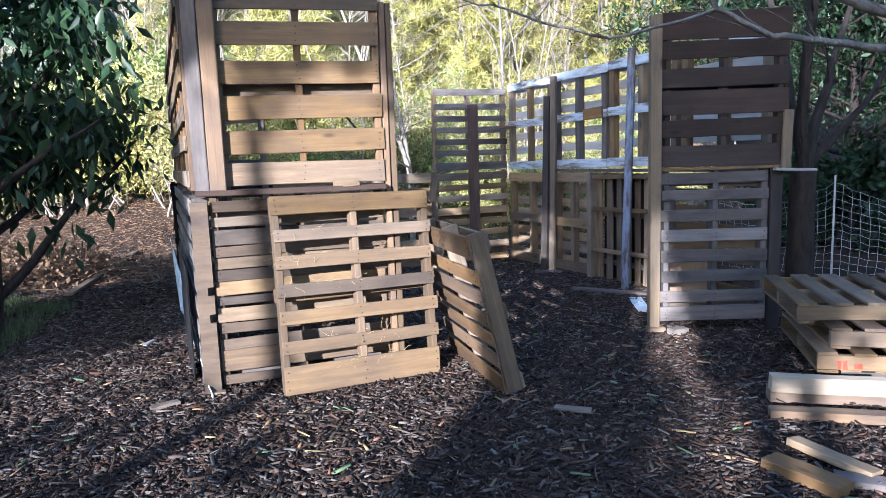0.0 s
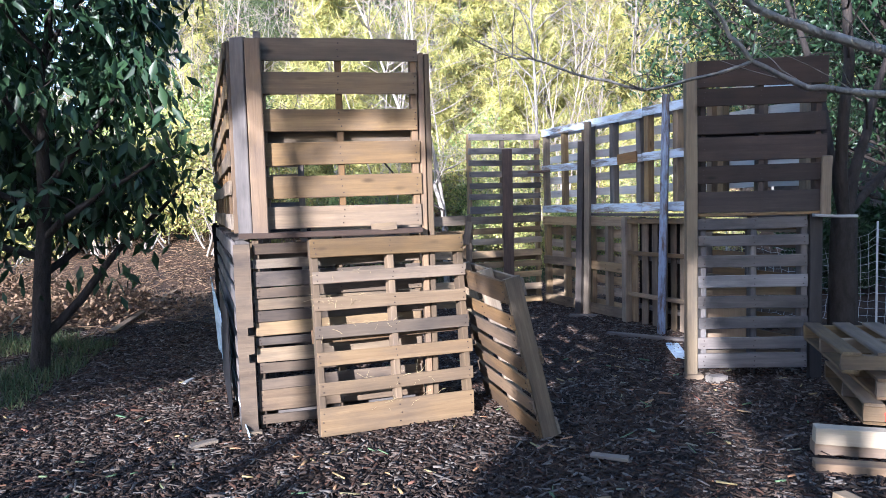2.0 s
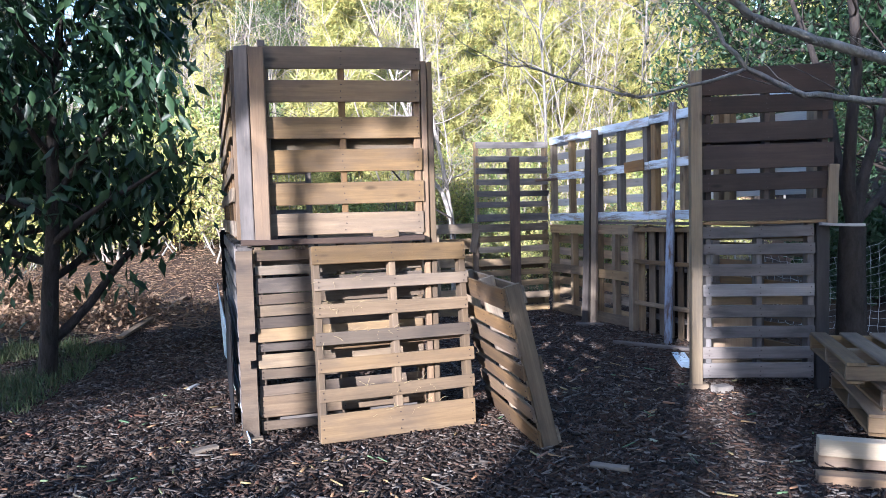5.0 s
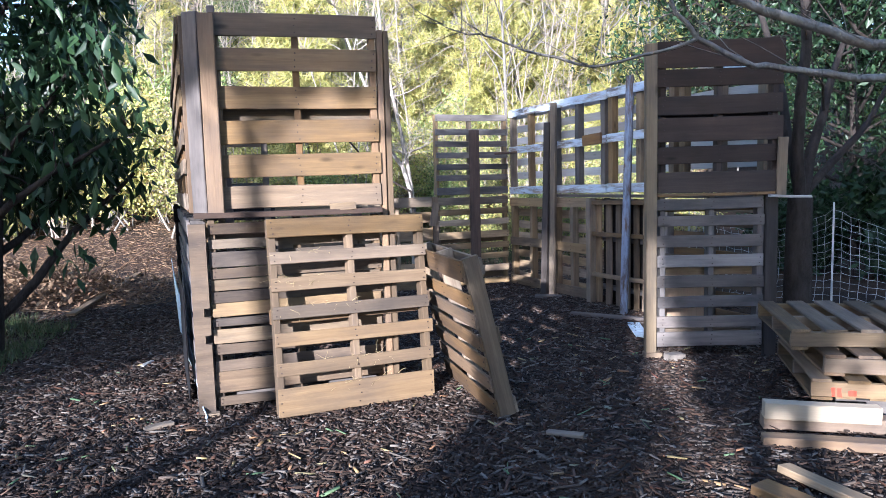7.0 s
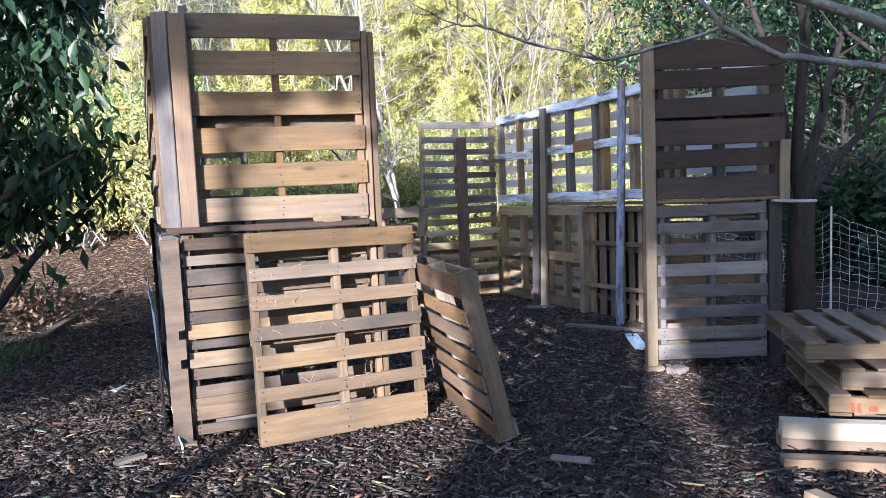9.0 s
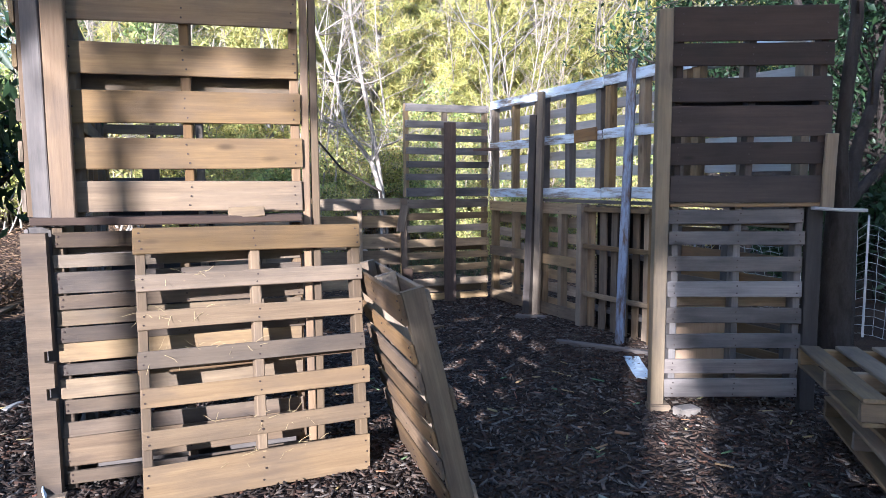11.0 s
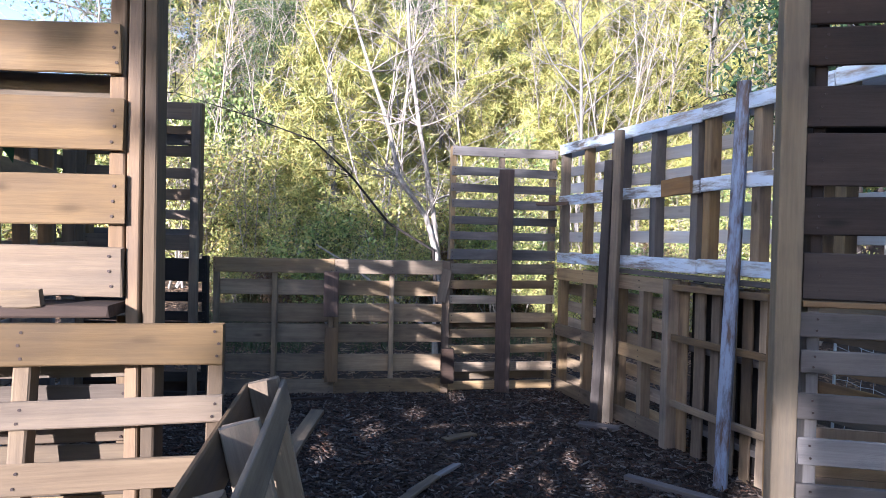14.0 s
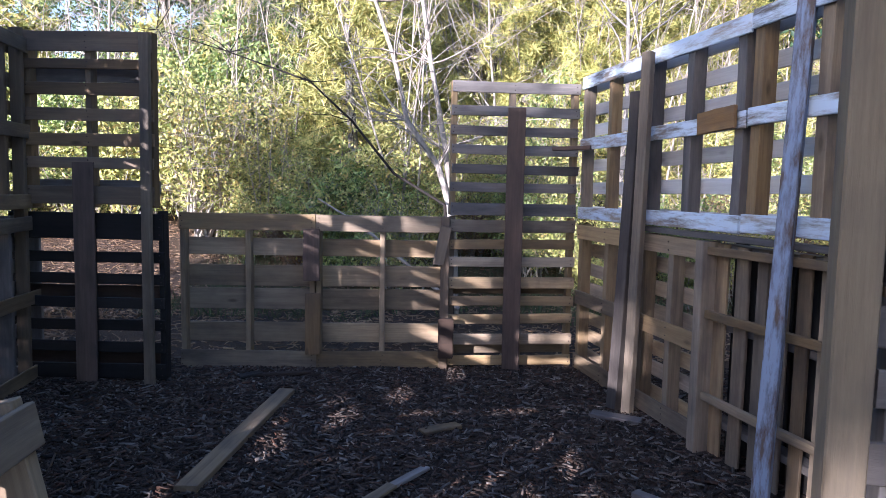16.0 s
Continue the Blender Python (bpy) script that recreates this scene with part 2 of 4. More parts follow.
# ---- building blocks ----
def mesh_of(name, bm, material):
    me = bpy.data.meshes.new(name)
    bm.normal_update()
    bm.to_mesh(me)
    bm.free()
    me.materials.append(material)
    return me


def part(name, me, parent, m=None, label=""):
    ob = new(name, me)
    ob.parent = parent
    if m is not None:
        ob.matrix_basis = m
    return tagged(ob, label)


def raw_mesh(name, verts, faces, material, smooth=False):
    me = bpy.data.meshes.new(name)
    me.from_pydata([tuple(v) for v in verts], [], [tuple(f) for f in faces])
    me.materials.append(material)
    if smooth:
        for p in me.polygons:
            p.use_smooth = True
    return me


def many_mesh(name, verts, corners, material):
    """A mesh from arrays: verts (n, 3) and faces (m, k) with k corners each."""
    me = bpy.data.meshes.new(name)
    verts, corners = np.asarray(verts, np.float32), np.asarray(corners, np.int32)
    me.vertices.add(len(verts))
    me.vertices.foreach_set("co", verts.ravel())
    me.loops.add(corners.size)
    me.loops.foreach_set("vertex_index", corners.ravel())
    me.polygons.add(len(corners))
    me.polygons.foreach_set("loop_start", np.arange(0, corners.size, corners.shape[1], dtype=np.int32))
    me.update(calc_edges=True)
    me.materials.append(material)
    return me


def plank_mesh(length, width, thick, material, rnd, rough_ends=0.004):
    """A sawn board along x from 0 to length, width along z from 0, thickness along y from 0; chamfered, a little bowed and uneven."""
    c = min(0.004, thick * 0.2)
    ring = [(c, 0), (thick - c, 0), (thick, c), (thick, width - c), (thick - c, width), (c, width), (0, width - c), (0, c)]
    cuts = 4
    bow, dip = rnd.uniform(-0.004, 0.004), rnd.uniform(-0.004, 0.004)
    verts, faces = [], []
    for i in range(cuts + 1):
        f = i / cuts
        arch = 4 * f * (1 - f)
        for k, (y, z) in enumerate(ring):
            end = rnd.uniform(-rough_ends, rough_ends) if i in (0, cuts) else 0
            verts.append((f * length + end, y + bow * arch, z + dip * arch + rnd.uniform(-0.0015, 0.0015)))
    for i in range(cuts):
        for k in range(8):
            a, b = i * 8 + k, i * 8 + (k + 1) % 8
            faces.append((a, a + 8, b + 8, b))
    faces.append(tuple(range(8)))
    faces.append(tuple(reversed(range(cuts * 8, cuts * 8 + 8))))
    return raw_mesh("plank", verts, faces, material)


def basis(o, x, z):
    """A pose at o whose x and z axes lie along the given ways."""
    x = Vector(x).normalized()
    y = Vector(z).cross(x).normalized()
    z = x.cross(y)
    return Matrix((x, y, z)).transposed().to_4x4().copy() if o is None else Matrix.Translation(o) @ Matrix((x, y, z)).transposed().to_4x4()


def nails_mesh(spots):
    verts, faces = [], []
    for x, z in spots:
        n = len(verts)
        for k in range(6):
            a = k * math.pi / 3
            verts.append((x + 0.0045 * math.cos(a), -0.0225, z + 0.0045 * math.sin(a)))
        for k in range(6):
            a = k * math.pi / 3
            verts.append((x + 0.0045 * math.cos(a), -0.012, z + 0.0045 * math.sin(a)))
        faces.append(tuple(range(n + 5, n - 1, -1)))
        faces += [(n + k, n + (k + 1) % 6, n + 6 + (k + 1) % 6, n + 6 + k) for k in range(6)]
    return raw_mesh("nails", verts, faces, NAIL)


def pallet(origin, u, w, h, front, back, wood_front, wood_frame, wood_back, label, up=(0, 0, 1), stringers=(0.0, 0.5, 1.0), seed=0, name="pallet", depth=0.09, nails=True, group="pallet walls", sticks=0.042, uneven=0.006):
    """A stringer pallet standing on edge: u runs along its boards, up along its stringers; the front boards lie on its near side."""
    rnd = random.Random(seed)
    root = tagged(new(name), label, "pallet", group)
    root.matrix_basis = basis(origin, u, up)
    for f in stringers:
        x = f * (w - sticks)
        me = plank_mesh(h, sticks, depth, wood_frame, rnd)
        # its length runs up, its width along the boards
        part("stringer", me, root, Matrix(((0, 0, 1, x), (0, 1, 0, 0), (-1, 0, 0, h), (0, 0, 0, 1))))
    spots = []
    for boards, y, material in ((front, -0.019, wood_front), (back, depth + 0.001, wood_back)):
        for lo, hi in boards:
            over, tilt = rnd.uniform(-uneven, uneven), rnd.uniform(-uneven, uneven) / w
            me = plank_mesh(w + rnd.uniform(-0.006, 0.008), hi - lo, 0.0175, material, rnd)
            part("board", me, root, Matrix.Translation((over, y, lo)) @ Matrix.Rotation(tilt, 4, "Y"))
            if y < 0 and nails:
                for f in stringers:
                    x = f * (w - sticks) + sticks / 2
                    for g in ((0.2, 0.5, 0.8) if hi - lo > 0.11 else (0.27, 0.73)):
                        spots.append((x + rnd.uniform(-0.008, 0.008), lo + (hi - lo) * g))
    if spots:
        tagged(part("nail_heads", nails_mesh(spots), root, None, "rusty nail heads"), kind="stuff")
    return root


def even(n, h, width, rnd=None):
    gap = (h - n * width) / (n - 1)
    return [(i * (width + gap), i * (width + gap) + width) for i in range(n)]


def timber(name, a, b, width, thick, material, label, category="post", face=(0, -1, 0), seed=0, group=""):
    """A single length of timber from a to b (its middle line); face: the way its broad side looks."""
    rnd = random.Random(seed + 91)
    a, b = Vector(a), Vector(b)
    along = (b - a).normalized()
    n = Vector(face)
    n = (n - along * n.dot(along)).normalized()
    side = along.cross(-n).normalized()
    me = plank_mesh((b - a).length, width, thick, material, rnd)
    ob = new(name, me)
    ob.matrix_basis = Matrix.Translation(a - side * width / 2 + n * thick / 2) @ Matrix((along, -n, side)).transposed().to_4x4()
    return tagged(ob, label, category, group)


# ---- ground ----
def rise(x, y):
    """The height of the ground: flat about the pen, a hill behind it."""
    far = max(0.0, y - 7.8 - 0.12 * min(0.0, x + 3) * -1)
    hill = 0.35 * far if far < 30 else 10.5
    flat = min(1.0, max(0.0, (abs(x - 2) - 4.5) / 3, (y - 6) / 3, (-4.5 - y) / 3))
    bumps = 0.10 * noise.noise(Vector((x * 0.5, y * 0.5, 3.0))) * flat + 0.012 * noise.noise(Vector((x * 2.3, y * 2.3, 1.0)))
    left = min(1.0, max(0.0, (x + 9) / 8))
    return hill * left + bumps


def ground():
    xs = np.concatenate([np.linspace(-1200, -26, 8), np.linspace(-20, -6, 12), np.linspace(-5.6, 8, 90), np.linspace(9, 24, 12), np.linspace(32, 1200, 8)])
    ys = np.concatenate([np.linspace(-1200, -26, 8), np.linspace(-20, -6, 10), np.linspace(-5.6, 9, 95), np.linspace(10, 44, 24), np.linspace(60, 1500, 8)])
    verts = [(x, y, rise(x, y)) for y in ys for x in xs]
    w = len(xs)
    faces = [(j * w + i, j * w + i + 1, (j + 1) * w + i + 1, (j + 1) * w + i) for j in range(len(ys) - 1) for i in range(w - 1)]
    tagged(new("ground", raw_mesh("ground", verts, faces, MULCH, True)), "dark mulched ground with wood chips", "ground", kind="structure")


ground()


def chips(name, count, box, sizes, label, material=CHIPS, seed=1, lift=0.004, keep=None):
    """Loose shreds of bark and wood lying at all angles, in one mesh."""
    g = np.random.default_rng(seed)
    x0, x1, y0, y1 = box
    px, py = g.uniform(x0, x1, count), g.uniform(y0, y1, count)
    if keep is not None:
        ok = keep(px, py)
        px, py = px[ok], py[ok]
        count = len(px)
    pz = np.array([rise(x, y) for x, y in zip(px, py)]) + lift + g.uniform(0, 0.012, count)
    L = np.exp(g.uniform(np.log(sizes[0]), np.log(sizes[1]), count)) / 2
    W = L * g.uniform(0.07, 0.36, count) * np.minimum(1, 0.05 / (L * 2))
    T = g.uniform(0.0015, 0.005, count)
    yaw, pitch, roll = g.uniform(0, 6.283, count), g.normal(0, 0.20, count), g.normal(0, 0.35, count)
    ax = np.stack([np.cos(yaw) * np.cos(pitch), np.sin(yaw) * np.cos(pitch), np.sin(pitch)], 1)
    side = np.stack([-np.sin(yaw) * np.cos(roll), np.cos(yaw) * np.cos(roll), np.sin(roll)], 1)
    up = np.cross(ax, side)
    c = np.stack([px, py, pz], 1)
    taper = g.uniform(0.3, 1.0, (count, 1))
    corner = []
    for sx, sy, sz in ((-1, -1, -1), (1, -1, -1), (1, 1, -1), (-1, 1, -1), (-1, -1, 1), (1, -1, 1), (1, 1, 1), (-1, 1, 1)):
        k = taper if sx > 0 else 1.0
        corner.append(c + ax * (sx * L)[:, None] + side * (sy * W)[:, None] * k + up * (sz * T)[:, None])
    v = np.stack(corner, 1).reshape(-1, 3)
    f = np.array(((4, 5, 6, 7), (0, 1, 5, 4), (1, 2, 6, 5), (2, 3, 7, 6), (3, 0, 4, 7)))
    faces = (np.arange(count)[:, None, None] * 8 + f[None]).reshape(-1, 4)
    tagged(new(name, many_mesh(name, v, faces, material)), label, "wood chips", kind="stuff")


chips("wood_chip_mulch", 125000, (-2.8, 4.8, -3.3, 4.5), (0.014, 0.08), "shredded bark and wood chip mulch covering the ground", seed=3)
chips("long_wood_shreds", 9000, (-3.2, 5.2, -3.4, 4.5), (0.05, 0.19), "long pale shreds of wood on the mulch", seed=4)
chips("fallen_leaves", 420, (-2.8, 4.6, -3.3, 1.5), (0.04, 0.11), "fallen green and yellow leaves on the mulch", FALLEN, seed=8, lift=0.012)
chips("dry_litter", 9000, (-8, -1, 4.6, 15), (0.06, 0.2), "dry leaves and twigs littering the path's far end", DRY, seed=6)
chips("far_wood_chips", 9000, (-4, 8, 4.6, 11), (0.05, 0.16), "coarse wood chips and dry litter beyond the pen", DRY, seed=5)

# ---- the pen: front wall beside the gap ----
UL_FRONT = [(0.0, 0.14), (0.195, 0.335), (0.40, 0.545), (0.62, 0.76), (0.85, 0.99), (1.06, 1.20)]
pallet((0.150, 0.12, 1.285), (1, 0, 0), 1.012, 1.2, UL_FRONT, [(0, 0.11), (0.53, 0.64), (1.09, 1.2)], FRESH, TAN, AGED, "fresh tan wooden pallet fixed upright as upper wall, partly sunlit", seed=11)
LOW = [(0.03, 0.09), (0.115, 0.25), (0.36, 0.425), (0.54, 0.59), (0.69, 0.76), (0.84, 0.905), (0.915, 1.01), (1.12, 1.19)]
LOW2 = [(0.25, 0.32), (0.43, 0.52), (0.60, 0.685), (0.765, 0.835), (1.03, 1.09)]
lower = pallet((0.075, 0.072, 0.01), (1, 0.12, 0), 1.09, 1.21, LOW, [(0.05, 0.17), (0.5, 0.6), (1.05, 1.17)], UMBERGREY, UMBERGREY, GREY, "weathered brown pallet wall of close-set boards standing on the mulch", seed=12)
rr = random.Random(5)
for lo, hi in LOW2:
    part("board", plank_mesh(1.08, hi - lo, 0.012, AGED if lo > 0.4 else UMBERGREY, rr), lower, Matrix.Translation((0, -0.0125, lo)))
timber("ledge_board", (0.0, 0.10, 1.25), (1.16, 0.10, 1.25), 0.035, 0.14, DARK, "dark ledge board between the two pallets of the wall", "board", seed=3)
timber("corner_post", (0.135, 0.055, 1.262), (0.135, 0.055, 2.465), 0.095, 0.035, TAN, "two-board corner post, weathered grey at the top", seed=4)
timber("corner_board", (0.045, 0.085, 1.262), (0.045, 0.085, 2.475), 0.10, 0.035, GREY, "weathered grey board of the corner post", "board", face=(-0.55, -1, 0), seed=5)
timber("back_stake", (0.15, 0.23, 0.0), (0.15, 0.23, 2.55), 0.045, 0.045, GREY, "grey stake standing behind the corner post", seed=6)
timber("gate_post", (1.192, 0.165, 0.0), (1.192, 0.165, 2.405), 0.036, 0.09, TAN, "tan upright post beside the open gap", seed=7, group="gate posts")
timber("gate_post", (1.232, 0.165, 0.0), (1.232, 0.165, 2.40), 0.036, 0.085, FRESH, "tan upright post beside the open gap", seed=8, group="gate posts")
timber("wood_scrap", (0.83, 0.05, 1.275), (0.99, 0.03, 1.285), 0.05, 0.02, AGED, "splintered scrap of wood lying on the ledge", "scrap", seed=9)


def notched_stringer():
    """The end stringer of the side wall's pallet, with two hand notches cut into its edge."""
    rnd = random.Random(8)
    pts = [(0, 0), (0.10, 0)]
    for z in (0.45, 0.62):
        pts += [(0.10, z), (0.065, z + 0.005), (0.065, z + 0.055), (0.10, z + 0.06)]
    pts += [(0.10, 1.2), (0, 1.2)]
    bm = bmesh.new()
    ring = [bm.verts.new((x + rnd.uniform(-0.001, 0.001), 0, z)) for x, z in pts]
    f = bm.faces.new(ring)
    r = bmesh.ops.extrude_face_region(bm, geom=[f])
    bmesh.ops.translate(bm, vec=(0, 0.04, 0), verts=[v for v in r["geom"] if isinstance(v, bmesh.types.BMVert)])
    bmesh.ops.recalc_face_normals(bm, faces=bm.faces)
    ob = new("notched_post", mesh_of("notched_post", bm, UMBERGREY))
    ob.matrix_basis = pose(-0.035, 0.015, 0.0)
    tagged(ob, "grey notched stringer standing at the wall's corner", "post")


notched_stringer()

# pallet leaning on the front wall
a, b = Vector((0.457, -0.222, 0.02)), Vector((1.460, -0.014, 0.008))
u = (b - a).normalized()
lean = Vector((-0.036, 0.16, 1.2)).normalized()
FP = [(0.0, 0.172), (0.245, 0.325), (0.425, 0.51), (0.592, 0.672), (0.762, 0.845), (0.93, 1.005), (1.095, 1.21)]
pallet(a, u, 1.025, 1.21, FP, [(-0.012, 0.10), (0.56, 0.65), (1.10, 1.2)], FRESH, FRESH, TAN, "fresh tan pallet leaning against the front wall, sunlit", up=lean, seed=13, group="loose pallets", depth=0.088)
def hay_wisps():
    """Dry grass caught along the edges of the leaning pallet's boards."""
    r = random.Random(77)
    limbs = []
    across, rise_way = (b - a).normalized(), lean
    out = Vector((across.y, -across.x, 0)).normalized()
    for z, lo, hi, n in ((0.325, 0.30, 0.75, 30), (0.672, 0.05, 0.55, 36), (0.845, 0.0, 0.35, 26), (1.005, 0.05, 0.40, 26), (0.172, 0.35, 0.8, 24)):
        for _ in range(n):
            p = a + across * (r.uniform(lo, hi)) + rise_way * (z - r.uniform(0.0, 0.02)) + out * r.uniform(-0.03, 0.022)
            limbs.append((*wander(r, p, across * r.uniform(-1, 1) + out * r.uniform(-0.2, 0.5) + Vector((0, 0, r.uniform(-0.7, 0.4))), r.uniform(0.03, 0.10), 0.0011, 0.0006, 3, 0.4), 3))
    tagged(new("hay_wisps", limbs_mesh("hay_wisps", limbs, STRAW)), "wisps of dry straw caught on the leaning pallet's boards", "straw", kind="stuff")


# pallet leaning edge on beside it
slanted = Vector((1.672, 0.455, 0.01))
pallet(slanted, (0.075, -1.04, 0), 1.045, 0.985, [(0.0, 0.12), (0.17, 0.26), (0.30, 0.385), (0.43, 0.52), (0.56, 0.65), (0.69, 0.78), (0.85, 0.985)], [(0, 0.1), (0.44, 0.54), (0.87, 0.97)], TAN, AGED, AGED,
       "brown pallet leaning at a slant, striped by sun and shade", up=(-0.215, -0.06, 0.95), seed=14, group="loose pallets", depth=0.10)

# ---- the pen: front wall across the gap ----
timber("gate_post", (3.288, 0.415, 0.045), (3.288, 0.415, 2.41), 0.08, 0.085, POST, "sunlit yellow pine post at the gap's far side", face=(-0.27, -0.96, 0), seed=20, group="gate posts")
u2 = Vector((0.963, -0.27, 0))
o2 = Vector((3.335, 0.400, 0.085))
pallet(o2, u2, 0.80, 1.17, [(0.0, 0.115), (0.15, 0.24), (0.305, 0.395), (0.465, 0.56), (0.625, 0.72), (0.785, 0.875), (0.945, 1.025), (1.07, 1.155)], [(0.05, 0.12), (0.55, 0.64), (1.05, 1.14)], GREY, GREY, AGED,
       "weathered brown pallet standing as lower wall, in shade", seed=21, stringers=(0.03, 0.52, 1.0))
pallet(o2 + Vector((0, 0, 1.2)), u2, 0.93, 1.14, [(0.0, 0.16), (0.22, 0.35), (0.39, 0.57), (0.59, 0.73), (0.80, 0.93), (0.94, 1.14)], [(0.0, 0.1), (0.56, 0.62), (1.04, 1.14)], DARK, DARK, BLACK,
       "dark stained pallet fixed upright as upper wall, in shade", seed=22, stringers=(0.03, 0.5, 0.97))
timber("ledge_board", o2 + u2 * 0.01 + Vector((0, 0.03, 1.185)), o2 + u2 * 0.9 + Vector((0, 0.03, 1.185)), 0.022, 0.12, TAN, "tan ledge board between the two pallets of the wall", "board", seed=23)
e2 = o2 + u2 * 0.86
timber("end_post", e2 + Vector((0, 0, -0.085)), e2 + Vector((0, 0, 1.17)), 0.09, 0.05, CHAR, "dark upright board closing the wall's end", face=(-0.27, -0.96, 0), seed=24)
timber("end_board", o2 + u2 * 0.90 + Vector((0, -0.045, 1.17)), o2 + u2 * 0.91 + Vector((0, -0.045, 1.60)), 0.07, 0.025, AGED, "short pale board nailed to the wall's end", "board", face=(-0.27, -0.96, 0), seed=25)
timber("nailed_lath", o2 + u2 * 0.80 + Vector((0, -0.07, 1.165)), o2 + u2 * 1.10 + Vector((0, -0.07, 1.15)), 0.02, 0.05, PALEWOOD, "thin pale lath sticking out from the wall's end", "lath", seed=26)
timber("plywood_panel", o2 + u2 * 0.36 + Vector((0.1, 0.42, -0.05)), o2 + u2 * 0.34 + Vector((0.1, 0.36, 0.66)), 0.42, 0.015, PLY, "tan plywood panel standing behind the wall", "panel", face=(-0.27, -0.96, 0), seed=27)


def worn_block(name, at, size, turn, material, label, category="block", seed=0):
    rnd = random.Random(seed)
    bm = bmesh.new()
    bmesh.ops.create_cube(bm, size=1)
    bmesh.ops.scale(bm, vec=size, verts=bm.verts)
    bmesh.ops.bevel(bm, geom=list(bm.edges), offset=min(size) * 0.12, segments=2, affect="EDGES")
    for v in bm.verts:
        v.co += Vector([rnd.uniform(-1, 1) * min(size) * 0.04 for _ in range(3)])
    ob = new(name, mesh_of(name, bm, material))
    ob.matrix_basis = pose(at[0], at[1], at[2] + size[2] / 2, 0, 0, turn)
    return tagged(ob, label, category)


worn_block("footing_block", (3.30, 0.40, 0.0), (0.13, 0.10, 0.045), -12, AGED, "wood block under the gate post", seed=1)
worn_block("footing_stone", (3.42, 0.28, 0.0), (0.14, 0.09, 0.05), 8, STONE, "grey stone beside the post's foot", "stone", seed=2)
worn_block("footing_block", (0.045, 0.0, -0.01), (0.09, 0.06, 0.03), 5, AGED, "wood chock under the wall's corner", seed=3)

# ---- the pen: side wall beyond the gap, seen from its underside ----
C = Vector((3.49, 4.47, 0.0))
ur = Vector((0.235, -0.972, 0)).normalized()
RAILS = [(0.0, 0.095), (0.54, 0.63), (1.02, 1.115)]
DECK5 = [(0.02, 0.10), (0.20, 0.29), (0.38, 0.47), (0.66, 0.75), (0.82, 0.91), (1.0, 1.09)]
for k, (s, wd) in enumerate(((0.02, 0.97), (1.01, 1.0), (2.03, 1.0), (3.05, 0.98))):
    z = 1.245 + 0.01 * k
    pallet(C + ur * s + Vector((0, 0, z)), ur, wd, 1.10, RAILS, DECK5, PAINTED, AGED if k != 1 else GREY, PALEWOOD, "worn white-painted pallet fixed upright as upper wall", seed=31 + k, stringers=(0, 0.47, 0.955), sticks=0.07 if k else 0.05, depth=0.085, nails=False)
LRAIL = [(0.02, 0.14), (0.55, 0.66), (1.08, 1.19)]
LDECK = [(0.06, 0.18), (0.24, 0.34), (0.38, 0.48), (0.62, 0.72), (0.78, 0.88), (0.94, 1.04)]
for k, (s, wd) in enumerate(((0.02, 0.97), (1.01, 0.72))):
    pallet(C + ur * s + Vector((0, 0, 0.005)), ur, wd, 1.19, LRAIL, LDECK, LIGHTENED, AGED, LIGHTENED, "weathered pallet standing as lower wall, patched with sun", seed=41 + k, stringers=(0, 0.5, 1.0), sticks=0.06, depth=0.085)
timber("pallet_post", C + ur * 1.775 + Vector((-0.03, 0, 0)), C + ur * 1.775 + Vector((-0.03, 0, 1.2)), 0.075, 0.09, AGED, "weathered upright board in the side wall", face=(-0.978, -0.21, 0), seed=43)
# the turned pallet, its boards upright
# its near-black back boards carry the shade seen between the upright ones
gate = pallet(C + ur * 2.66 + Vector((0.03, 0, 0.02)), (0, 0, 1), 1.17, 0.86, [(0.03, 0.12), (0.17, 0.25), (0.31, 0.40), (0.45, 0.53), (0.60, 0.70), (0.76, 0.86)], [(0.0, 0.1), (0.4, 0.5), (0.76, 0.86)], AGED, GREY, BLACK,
              "weathered pallet turned so that its boards stand upright", up=tuple(-ur), seed=44, stringers=(0.14, 0.62, 1.0), nails=False)
for z in (0.34, 0.80, 1.15):
    timber("cross_lath", C + ur * 1.80 + Vector((-0.035, 0, z)), C + ur * 2.68 + Vector((-0.035, 0, z + 0.01)), 0.045, 0.03, AGED, "grey lath nailed across the turned pallet", "lath", face=(-0.978, -0.21, 0), seed=int(z * 10), group="cross laths")
timber("pallet_post", C + ur * 2.72 + Vector((-0.02, 0, 0)), C + ur * 2.72 + Vector((-0.02, 0, 1.18)), 0.10, 0.05, FRESH, "tan upright board at the turned pallet's edge, sunlit", face=(-0.978, -0.21, 0), seed=46)
# added black sheet that stands in for the dark shade in the gaps
timber("roofing_sheet", C + ur * 2.25 + Vector((0.16, 0.03, 0.0)), C + ur * 2.25 + Vector((0.16, 0.03, 1.17)), 0.95, 0.012, BLACK, "dark sheet added as the shade behind the turned pallet", "sheet", face=(-0.978, -0.21, 0), seed=54)
pallet(C + ur * 2.85 + Vector((0, 0, 0.005)), ur, 1.1, 1.19, LRAIL, LDECK, AGED, GREY, TAN, "weathered pallet standing as lower wall behind the front wall", seed=47, sticks=0.06)
timber("seam_board", C + ur * 0.95 + Vector((0.02, 0, 1.225)), C + ur * 3.9 + Vector((0.02, 0, 1.225)), 0.03, 0.10, GREY, "grey board capping the lower side wall", "board", face=(-0.978, -0.21, 0), seed=48)
